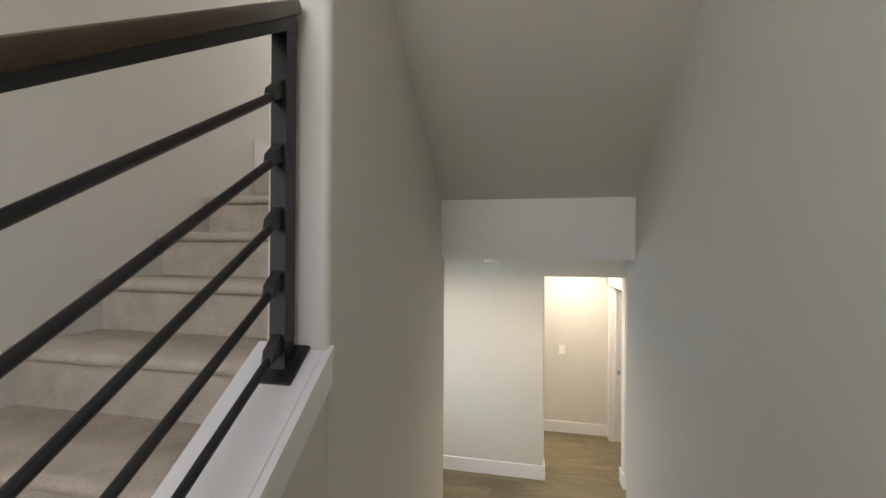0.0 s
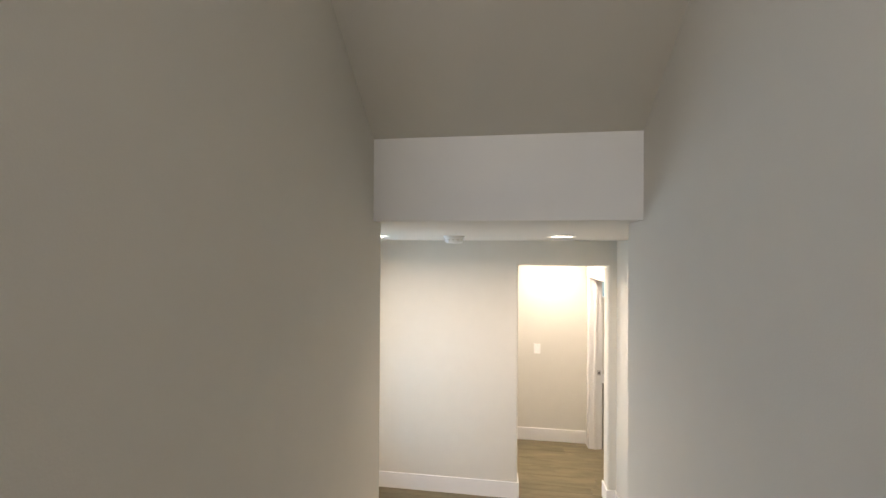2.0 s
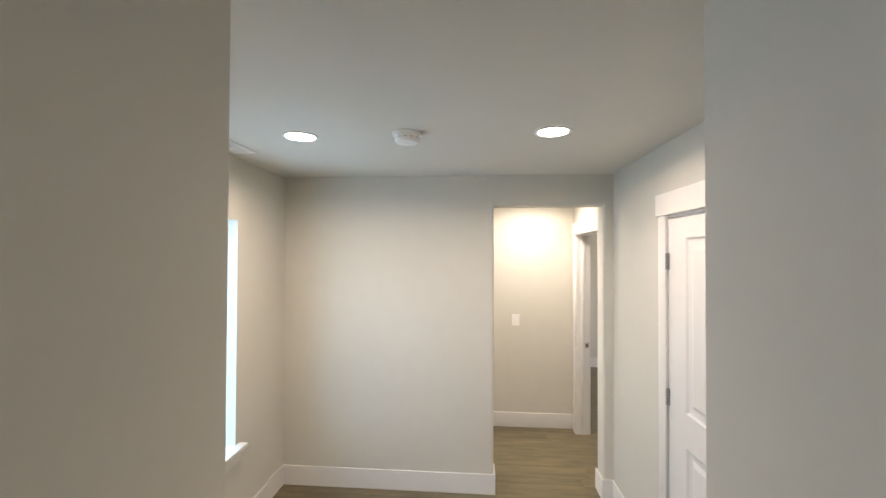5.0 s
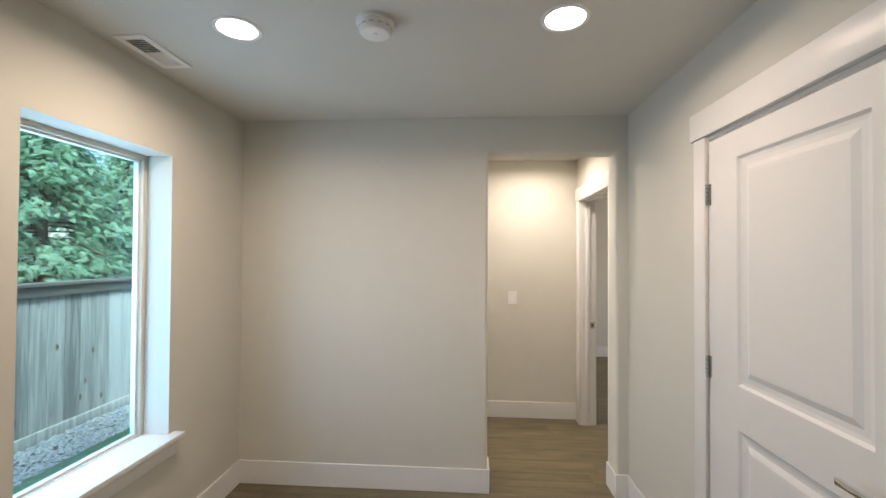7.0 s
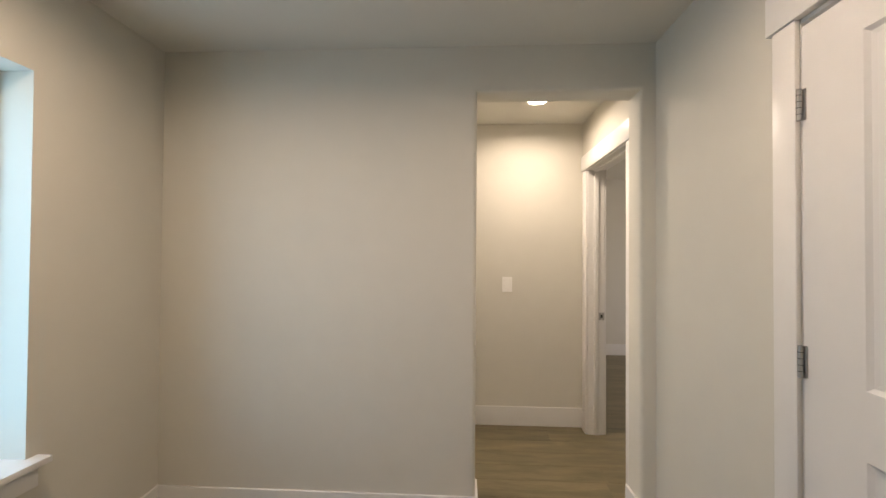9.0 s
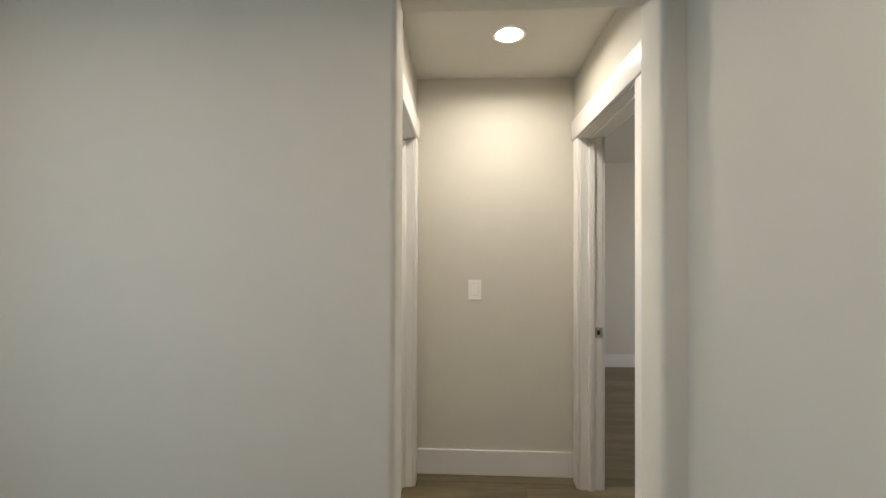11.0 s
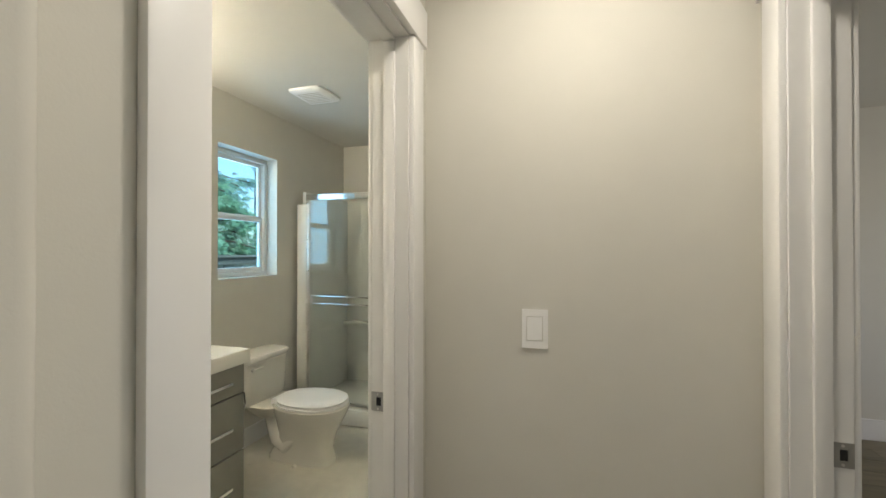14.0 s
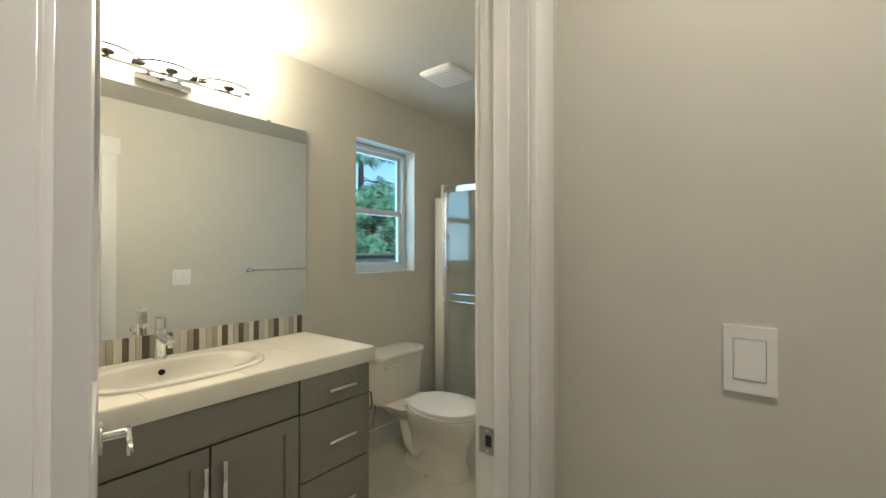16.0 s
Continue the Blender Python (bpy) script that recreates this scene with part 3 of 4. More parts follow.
bedway = thing("door_frame", (1.19, 4.82, 0), "white painted door frame of the bedroom doorway", "door frame", "hall door frames", "structure")
casing("bed", 1.146, -1, 4.342, 5.120, 2.032, bedway)
casing("bed", 1.27, 1, 4.342, 5.120, 2.032, bedway)
jambs(1.146, 1.27, 4.342, 5.120, 2.032, bedway, 1.208)
strike(1.247, 5.120, 0.905, bedway)
closet = thing("door_frame", (1.13, 2.66, 0), "white craftsman door casing round a closed door", "door frame", kind="structure", move=(0.016, 0.005, 0), stretch=0.99)
casing("closet", 1.13, -1, 2.253, 3.103, 2.06, closet)
part("jamb", box(1.13, 1.25, 2.240, 2.253, 0, 2.06), TRIM, closet)
part("jamb", box(1.13, 1.25, 3.106, 3.116, 0, 2.06), TRIM, closet)
part("head_jamb", box(1.13, 1.25, 2.253, 3.106, 2.052, 2.063), TRIM, closet)


def panel_face(bm, y0, y1, z0, z1, x, d):
    """A moulded panel: ogee slope in, a flat, and a raised field. x: the face; d: the way into the leaf."""
    rings = [(0, 0), (0.010, 0.009), (0.022, 0.011), (0.040, 0.011), (0.062, 0.003), (0.075, 0.0025)]
    prev = None
    for inset, depth in rings:
        r = [bm.verts.new((x + d * depth, *p)) for p in ((y0 + inset, z0 + inset), (y1 - inset, z0 + inset), (y1 - inset, z1 - inset), (y0 + inset, z1 - inset))]
        if prev:
            for k in range(4):
                bm.faces.new((prev[k], prev[(k + 1) % 4], r[(k + 1) % 4], r[k]))
        prev = r
    bm.faces.new(prev)
    return bm


def lever(parent, m, flip=1):
    """A square-cut lever on a square rose. m: the rose's pose, z out of the door, x along the lever."""
    rose = part("door_handle", bx(bmesh.new(), -0.028, 0.028, -0.028, 0.028, 0.0, 0.009, bev=0.003, m=m), CHROME, parent, "chrome lever handle")
    bm = bmesh.new()
    cyl(bm, m @ Vector((0, 0, 0.008)), m @ Vector((0, 0, 0.05)), 0.010, seg=16)
    part("neck", bm, CHROME, rose)
    part("lever", bx(bmesh.new(), -0.012, 0.115, -0.011, 0.011, 0.046, 0.058, bev=0.004, m=m), CHROME, rose)


door = thing("door", (1.15, 2.66, 0.01), "closed white two-panel moulded door with satin hinges", "door", move=(0.012, -0.003, 0), stretch=0.985)
DX = 1.133
leaf = slab("x", (DX, DX + 0.035, 2.256, 3.111, 0.01, 2.05), [(2.408, 2.933, 1.066, 1.945), (2.408, 2.933, 0.24, 0.897)])
for z0, z1 in ((1.066, 1.945), (0.24, 0.897)):
    panel_face(leaf, 2.408, 2.933, z0, z1, DX, 1)
    panel_face(leaf, 2.408, 2.933, z0, z1, DX + 0.035, -1)
part("leaf", leaf, DOORW, door, smooth=False)
for z in (0.20, 1.048, 1.778):
    hg = part("hinge", cyl(bmesh.new(), (1.119, 3.105, z), (1.119, 3.105, z + 0.09), 0.0065, seg=12), PLATE, door, "satin nickel butt hinge")
    part("hinge_leaf", box(1.126, 1.1325, 3.095, 3.104, z, z + 0.09, bev=0.002), PLATE, hg)
    for k in (0.018, 0.036, 0.054, 0.072):
        part("knuckle_joint", cyl(bmesh.new(), (1.119, 3.105, z + k - 0.0008), (1.119, 3.105, z + k + 0.0008), 0.0068, seg=12), DARK, hg)
lever(door, Matrix.Translation((DX, 2.343, 0.968)) @ Matrix(((0, 0, -1, 0), (1, 0, 0, 0), (0, -1, 0, 0), (0, 0, 0, 1))))

bathdoor = thing("door", (0.05, 4.47, 0.01), "white bathroom door standing open into the room", "door", move=(0.004, -0.057, 0), stretch=0.985)
swing = Matrix.Translation((0.045, 4.438, 0)) @ Matrix.Rotation(radians(-12.5), 4, "Z")
bl = slab("y", (-0.70, 0.0, 0.006, 0.041, 0.012, 2.035), [(-0.58, -0.12, 1.085, 1.92), (-0.58, -0.12, 0.24, 0.915)])
for z0, z1 in ((1.085, 1.92), (0.24, 0.915)):
    for yy in (0.017, 0.030):
        bx(bl, -0.58, -0.12, yy - 0.003, yy + 0.003, z0, z1)
bmesh.ops.transform(bl, matrix=swing, verts=bl.verts)
part("leaf", bl, DOORW, bathdoor, smooth=False)
lever(bathdoor, swing @ Matrix.Translation((-0.64, 0.041, 0.945)) @ Matrix(((1, 0, 0, 0), (0, 0, 1, 0), (0, -1, 0, 0), (0, 0, 0, 1))))
for z in (0.25, 1.0, 1.75):
    part("hinge", cyl(bmesh.new(), (0.047, 4.444, z), (0.047, 4.444, z + 0.09), 0.0065, seg=12), NICKEL, bathdoor, "satin nickel butt hinge")


# ---------------------------------------------------------------- windows
def frame_bars(name, axis, plane, u0, u1, z0, z1, w, material, parent, label=""):
    """Four bars of a rectangular frame in a wall whose normal is the axis; plane = (a, b) its thickness."""
    for a, b, c, d in ((u0, u1, z0, z0 + w), (u0, u1, z1 - w, z1), (u0, u0 + w, z0 + w, z1 - w), (u1 - w, u1, z0 + w, z1 - w)):
        bm = box(plane[0], plane[1], a, b, c, d, bev=0.003) if axis == "x" else box(a, b, plane[0], plane[1], c, d, bev=0.003)
        part(name, bm, material, parent, label)


def pane(bm, parent):
    p = part("pane", bm, PANE, parent, "clear window glass", smooth=False)
    p.visible_shadow = False
    return p


win = thing("window_1", (-1.56, 2.99, 0.64), "fixed picture window in an almond vinyl frame", "window", kind="structure", move=(0, -0.013, -0.035))
frame_bars("window_frame", "x", (-1.60, -1.545), 2.628, 3.35, 0.616, 2.079, 0.026, VINYL, win)
frame_bars("glazing_bead", "x", (-1.59, -1.563), 2.654, 3.324, 0.642, 2.053, 0.011, SASH, win, "white glazing bead")
pane(box(-1.577, -1.572, 2.66, 3.318, 0.648, 2.047), win)
part("window_sill", box(-1.545, -1.352, 2.575, 3.398, 0.615, 0.64, bev=0.004), TRIM, win, "white painted wooden window stool")
part("apron", box(-1.41, -1.392, 2.59, 3.382, 0.53, 0.615, bev=0.002), TRIM, win, "white painted apron board")

win2 = thing("window_2", (-1.6, 6.286, 1.222), "small single-hung bathroom window in a pale vinyl frame", "window", kind="structure", move=(-0.037, 0.073, -0.027), stretch=1.02)
frame_bars("window_frame", "x", (-1.65, -1.592), 6.0, 6.572, 1.222, 2.102, 0.032, SASH, win2)
frame_bars("sash", "x", (-1.632, -1.606), 6.032, 6.540, 1.254, 1.655, 0.032, SASH, win2)
frame_bars("sash", "x", (-1.645, -1.622), 6.032, 6.540, 1.640, 2.070, 0.028, SASH, win2)
pane(box(-1.621, -1.617, 6.06, 6.51, 1.28, 1.63), win2)
pane(box(-1.635, -1.631, 6.05, 6.52, 1.66, 2.05), win2)
part("latch", box(-1.606, -1.594, 6.26, 6.31, 1.652, 1.668, bev=0.003), SASH, win2)

win3 = thing("window_3", (1.745, 7.78, 1.5), "high white vinyl bedroom window", "window", kind="structure")
frame_bars("window_frame", "y", (7.785, 7.83), 1.36, 1.985, 1.5, 2.1, 0.04, SASH, win3)
pane(box(1.39, 1.955, 7.805, 7.81, 1.53, 2.07), win3)


# ---------------------------------------------------------------- ceiling fittings, switches
def downlight(x, y, r, label):
    t = thing("recessed_ceiling_light", (x, y, H), label, "ceiling light", "recessed ceiling lights")
    bm = bmesh.new()
    prof = [(r + 0.018, 0.0), (r + 0.017, -0.005), (r + 0.006, -0.007), (r, -0.004), (r, 0.0)]
    seg, rings = 48, []
    for rr, dz in prof:
        rings.append([bm.verts.new((x + rr * math.cos(2 * math.pi * k / seg), y + rr * math.sin(2 * math.pi * k / seg), H + dz)) for k in range(seg)])
    for p, q in zip(rings, rings[1:]):
        for k in range(seg):
            bm.faces.new((p[k], p[(k + 1) % seg], q[(k + 1) % seg], q[k]))
    part("trim_ring", bm, PLASTIC, t, "white trim ring")
    part("lens", cyl(bmesh.new(), (x, y, H - 0.0045), (x, y, H - 0.0005), r, seg=48), LENS, t, "glowing frosted lens")


downlight(-0.797, 2.88, 0.074, "lit round recessed light with white trim ring in ceiling")
downlight(0.494, 2.88, 0.074, "lit round recessed light with white trim ring in ceiling")
downlight(0.692, 4.745, 0.066, "lit round recessed light in the hall ceiling")

smoke = thing("smoke_detector", (-0.23, 2.795, H), "white round smoke detector on the ceiling", "smoke detector", move=(-0.004, 0.07, 0))
part("base_plate", cyl(bmesh.new(), (-0.23, 2.795, H - 0.012), (-0.23, 2.795, H), 0.074, seg=40), PLASTIC, smoke)
bm = bmesh.new()
loft(bm, [(-0.23, 2.795, H - 0.012, 0.064, 0.064, 2), (-0.23, 2.795, H - 0.040, 0.062, 0.062, 2), (-0.23, 2.795, H - 0.050, 0.054, 0.054, 2), (-0.23, 2.795, H - 0.052, 0.03, 0.03, 2)])
body = part("housing", bm, PLASTIC, smoke)
for a in range(0, 360, 30):
    c, s = math.cos(radians(a)), math.sin(radians(a))
    m = Matrix.Translation((-0.23 + 0.062 * c, 2.795 + 0.062 * s, H - 0.030)) @ Matrix.Rotation(radians(a), 4, "Z")
    # Duller solid blocks paint the shade of the open vent slots.
    part("vent_slot_shade", bx(bmesh.new(), -0.002, 0.002, -0.009, 0.009, -0.0025, 0.0025, m=m), GROUT_SLOT, body)
for dx in (-0.022, 0.022):
    part("text_mark", box(-0.23 + dx - 0.005, -0.23 + dx + 0.005, 2.748, 2.751, H - 0.0475, H - 0.0445), DARK, body)
part("test_button", cyl(bmesh.new(), (-0.23, 2.79, H - 0.0545), (-0.23, 2.79, H - 0.05), 0.010, seg=20), PLASTIC, smoke)


def register(x0, x1, y0, y1, label, along="y", open_to=0.5):
    v = thing("ceiling_vent", ((x0 + x1) / 2, (y0 + y1) / 2, H), label, "vent", "ceiling registers")
    part("frame", slab("z", (x0, x1, y0, y1, H - 0.007, H), [(x0 + 0.028, x1 - 0.028, y0 + 0.03, y1 - 0.03)]), PLASTIC, v)
    # Black sheet stands for the unlit duct behind the slats.
    part("duct_shade", box(x0 + 0.02, x1 - 0.02, y0 + 0.02, y1 - 0.02, H - 0.0015, H - 0.0005), DARK, v)
    n = 16
    for k in range(n):
        y = y0 + 0.036 + (y1 - y0 - 0.072) * k / (n - 1)
        tilt = radians(50 if k < n * open_to else -50)
        m = Matrix.Translation(((x0 + x1) / 2, y, H - 0.0048)) @ Matrix.Rotation(tilt, 4, "X")
        part("slat", bx(bmesh.new(), -(x1 - x0) / 2 + 0.028, (x1 - x0) / 2 - 0.028, -0.0055, 0.0055, -0.0006, 0.0006, m=m), PLASTIC, v)


register(-1.345, -1.205, 2.895, 3.19, "white stamped steel air register in the ceiling")
register(2.85, 2.99, 7.35, 7.65, "white air register in the bedroom ceiling")

sw = thing("light_switch", (0.53, 5.35, 1.165), "white rocker light switch on the hall wall", "switch", move=(0.0125, -0.092, -0.031))
part("wall_plate", slab("y", (0.490, 0.569, 5.344, 5.35, 1.105, 1.226), [(0.504, 0.554, 1.128, 1.204)]), PLASTIC, sw)
rk = bmesh.new()
prism(rk, [(5.347, 1.1295), (5.3422, 1.130), (5.3425, 1.147), (5.3429, 1.1655), (5.3433, 1.183), (5.3437, 1.2025), (5.347, 1.2025)], "x", 0.5055, 0.5525)
part("rocker", rk, PLASTIC, sw, smooth=False)
# Duller sheet behind the rocker colours in the shade of its gap.
part("gap_shade", box(0.503, 0.555, 5.3475, 5.3485, 1.127, 1.205), GROUT_SLOT, sw)

sw2 = thing("light_switch", (0.055, 5.54, 1.165), "white double light switch on the bathroom wall", "switch", move=(0.004, 0.075, -0.03))
part("wall_plate", box(0.049, 0.055, 5.478, 5.606, 1.105, 1.226, bev=0.002), PLASTIC, sw2)
for y in (5.515, 5.569):
    part("rocker", box(0.046, 0.050, y - 0.017, y + 0.017, 1.132, 1.199, bev=0.002), PLASTIC, sw2)
    # Duller border round each rocker colours in the gap's shade.
    part("gap_shade", box(0.0482, 0.0492, y - 0.019, y + 0.019, 1.130, 1.201), GROUT_SLOT, sw2)

bar = thing("towel_bar", (0.02, 6.4, 1.21), "chrome towel bar fixed to the bathroom wall", "towel bar", move=(0.004, 0.07, -0.035))
part("bar", cyl(bmesh.new(), (-0.012, 6.08, 1.21), (-0.012, 6.73, 1.21), 0.008), CHROME, bar)
for y in (6.085, 6.725):
    part("bracket", bx(box(0.045, 0.055, y - 0.022, y + 0.022, 1.188, 1.232, bev=0.002), -0.024, 0.046, y - 0.012, y + 0.012, 1.198, 1.222, bev=0.003), CHROME, bar)


# ---------------------------------------------------------------- bathroom
FX = -0.938   # cabinet front


def pull(parent, a, b):
    """A flat bar pull on two short posts."""
    a, b = Vector(a), Vector(b)
    d = (b - a).normalized()
    lo, hi = Vector((min(a.x, b.x), min(a.y, b.y), min(a.z, b.z))), Vector((max(a.x, b.x), max(a.y, b.y), max(a.z, b.z)))
    w = 0.0075
    h = part("handle", box(FX + 0.038, FX + 0.050, lo.y - (w if d.z else 0), hi.y + (w if d.z else 0), lo.z - (w if d.y else 0), hi.z + (w if d.y else 0), bev=0.002), CHROME, parent, "brushed metal bar pull")
    for p in (a + d * 0.02, b - d * 0.02):
        part("post", cyl(bmesh.new(), (FX + 0.017, p.y, p.z), (FX + 0.042, p.y, p.z), 0.004, seg=10), CHROME, h)


def front(parent, name, y0, y1, z0, z1, shaker):
    g = 0.004
    y0, y1, z0, z1 = y0 + g, y1 - g, z0 + g, z1 - g
    if not shaker:
        return part(name, box(FX, FX + 0.019, y0, y1, z0, z1, bev=0.0025), CABINET, parent)
    r = 0.058
    bm = slab("x", (FX, FX + 0.019, y0, y1, z0, z1), [(y0 + r, y1 - r, z0 + r, z1 - r)])
    ob = part(name, bm, CABINET, parent, smooth=False)
    part("panel", box(FX + 0.002, FX + 0.009, y0 + r - 0.002, y1 - r + 0.002, z0 + r - 0.002, z1 - r + 0.002), CABINET, ob, smooth=False)
    return ob


def cabinet(y0, y1, label):
    c = thing("bathroom_cabinet", (-1.22, (y0 + y1) / 2, 0), label, "cabinet", "vanity cabinets", move=(-0.03, 0, 0), stretch=0.95)
    part("carcass", box(-1.495, FX - 0.001, y0 + 0.0005, y1 - 0.0005, 0.10, 0.853, bev=0.001, seg=1), CABINET, c)
    # Black sheet added so the shade between the fronts is in its colour.
    part("gap_shade_sheet", box(FX - 0.0008, FX + 0.003, y0 + 0.004, y1 - 0.004, 0.11, 0.846), DARK, c)
    part("toe_kick", box(-1.495, FX - 0.06, y0 + 0.001, y1 - 0.001, 0.002, 0.10), DARK, c)
    return c


sinkbase = cabinet(4.60, 5.292, "warm grey shaker vanity base with two doors under sink")
front(sinkbase, "false_front", 4.60, 5.292, 0.695, 0.85, False)
for y0, y1, hy in ((4.60, 4.946, 4.921), (4.946, 5.292, 4.984)):
    d = front(sinkbase, "door", y0, y1, 0.105, 0.695, True)
    pull(d, (0, hy, 0.49), (0, hy, 0.635))
for y0, y1 in ((5.292, 5.675), (4.217, 4.60)):
    bank = cabinet(y0, y1, "warm grey drawer bank of the bathroom vanity")
    for z0, z1 in ((0.690, 0.85), (0.388, 0.690), (0.105, 0.388)):
        d = front(bank, "drawer", y0, y1, z0, z1, False)
        zc = z1 - 0.082 if z1 > 0.8 else z1 - 0.158
        pull(d, (0, (y0 + y1) / 2 + 0.012 - 0.073, zc), (0, (y0 + y1) / 2 + 0.012 + 0.073, zc))

SINKHOLES = [(-1.19 - a, -1.19 + a, 4.945 - b, 4.945 + b) for a, b in ((0.15, 0.19), (0.115, 0.235), (0.09, 0.25), (0.06, 0.268))]
top = thing("countertop", (-1.2, 4.95, 0.86), "ivory tiled vanity countertop with pale grout and thick edge", "countertop", move=(-0.03, 0, -0.041))
part("slab", slab("z", (-1.498, -0.915, 4.16, 5.70, 0.854, 0.9115), SINKHOLES), GROUT_SLOT, top, smooth=False)
part("front_edge", box(-0.9155, -0.908, 4.16, 5.703, 0.846, 0.914, bev=0.003), COUNTER, top)
part("end_edge", box(-1.498, -0.9155, 5.70, 5.706, 0.846, 0.914, bev=0.003), COUNTER, top)
cuts_x, cuts_y = [-1.498, -1.21, -0.9155], [4.16, 4.45, 4.76, 5.08, 5.39, 5.70]
for xa, xb in zip(cuts_x, cuts_x[1:]):
    for ya, yb in zip(cuts_y, cuts_y[1:]):
        hole = []
        for h in SINKHOLES:
            sa, sb, ra, rb = max(xa + 0.001, h[0]), min(xb - 0.001, h[1]), max(ya + 0.001, h[2]), min(yb - 0.001, h[3])
            if ra < rb and sa < sb:
                hole.append((sa, sb, ra, rb))
        part("tile", slab("z", (xa + 0.001, xb - 0.001, ya + 0.001, yb - 0.001, 0.911, 0.915), hole), COUNTER, top, smooth=False)

sink = thing("sink", (-1.2, 4.945, 0.915), "bone porcelain drop-in sink with a broad bowed rim", "sink", move=(-0.03, 0, -0.041))
bm = bmesh.new()
SY = 4.945
loft(bm, [(-1.205, SY, 0.913, 0.205, 0.315, 2.6), (-1.205, SY, 0.924, 0.206, 0.316, 2.6), (-1.205, SY, 0.930, 0.200, 0.310, 2.6), (-1.19, SY, 0.931, 0.165, 0.282, 2.5), (-1.185, SY, 0.926, 0.155, 0.272, 2.4),
          (-1.185, SY, 0.90, 0.145, 0.255, 2.3), (-1.19, SY, 0.85, 0.125, 0.215, 2.2), (-1.195, SY, 0.815, 0.08, 0.13, 2), (-1.2, SY, 0.807, 0.022, 0.022, 2)], seg=56, caps=(False, True))
part("basin", bm, PORCELAIN, sink)
part("drain", cyl(bmesh.new(), (-1.2, SY, 0.806), (-1.2, SY, 0.8095), 0.021), CHROME, sink, "chrome drain ring")
# No hole is cut: a black disc carries the overflow's shade.
ov = cyl(bmesh.new(), (-1.322, SY - 0.02, 0.892), (-1.314, SY - 0.02, 0.890), 0.0115)
part("overflow", ov, DARK, sink, "overflow hole with its shade as a black disc")

tap = thing("faucet", (-1.395, 4.935, 0.93), "chrome single-lever basin faucet on the sink rim", "faucet", move=(-0.03, 0, -0.041))
bm = bmesh.new()
loft(bm, [(-1.385, 4.94, 0.930, 0.026, 0.026, 2), (-1.385, 4.94, 0.937, 0.026, 0.026, 2), (-1.385, 4.94, 0.942, 0.021, 0.021, 2), (-1.385, 4.94, 1.0, 0.019, 0.019, 2.6), (-1.385, 4.94, 1.055, 0.021, 0.021, 3)], seg=32)
part("body", bm, CHROME, tap)
part("spout", bx(bmesh.new(), 0.0, 0.125, -0.017, 0.017, -0.012, 0.012, bev=0.006, m=Matrix.Translation((-1.39, 4.94, 1.028)) @ Matrix.Rotation(radians(6), 4, "Y")), CHROME, tap)
part("aerator", cyl(bmesh.new(), (-1.275, 4.94, 0.992), (-1.275, 4.94, 1.008), 0.010), CHROME, tap)
part("cap", cyl(bmesh.new(), (-1.385, 4.94, 1.058), (-1.385, 4.94, 1.102), 0.020), CHROME, tap)
part("lever", bx(bmesh.new(), -0.03, 0.085, -0.014, 0.014, -0.004, 0.005, bev=0.003, m=Matrix.Translation((-1.385, 4.94, 1.108)) @ Matrix.Rotation(radians(-5), 4, "Y")), CHROME, tap)

splash = thing("backsplash", (-1.5, 4.95, 0.915), "strip mosaic backsplash in cream taupe and dark brown", "backsplash", move=(-0.034, 0.008, -0.041))
part("grout_bed", box(-1.4995, -1.4955, 4.16, 5.70, 0.915, 1.018), GROUT_SLOT, splash, smooth=False)
yy = 5.698
mesh_cache, laid = {}, 0
tones = (0, 2, 0, 1, 3, 0, 2, 1, 0, 3, 2, 0, 1, 2, 3)
while yy > 4.18:
    tone, w = tones[laid % len(tones)], random.choice((0.023, 0.027, 0.027, 0.031))
    laid += 1
    if (tone, w) not in mesh_cache:
        b2 = box(0, 0.006, -w + 0.0012, -0.0004, 0.0015, 0.100, bev=0.001, seg=1)
        mesh_cache[tone, w] = bpy.data.meshes.new("tile")
        b2.to_mesh(mesh_cache[tone, w])
        b2.free()
        mesh_cache[tone, w].materials.append(MOSAIC[tone])
    o = new("tile", mesh_cache[tone, w])
    o.location = (-1.4955, yy, 0.916)
    o.parent = splash
    o.matrix_parent_inverse = Matrix.Translation(DATUM[splash.name]).inverted()
    yy -= w

mir = thing("mirror", (-1.497, 4.93, 1.02), "large frameless wall mirror above the vanity", "mirror", move=(-0.034, 0.012, -0.046), stretch=1.028)
part("silvering", box(-1.4985, -1.4945, 4.18, 5.692, 1.0215, 2.055, bev=0.001, seg=1), MIRROR, mir, smooth=False)
for y in (4.5, 5.45):
    part("clip", box(-1.4985, -1.4905, y, y + 0.02, 2.05, 2.062, bev=0.001), CHROME, mir, "small metal mirror clip")

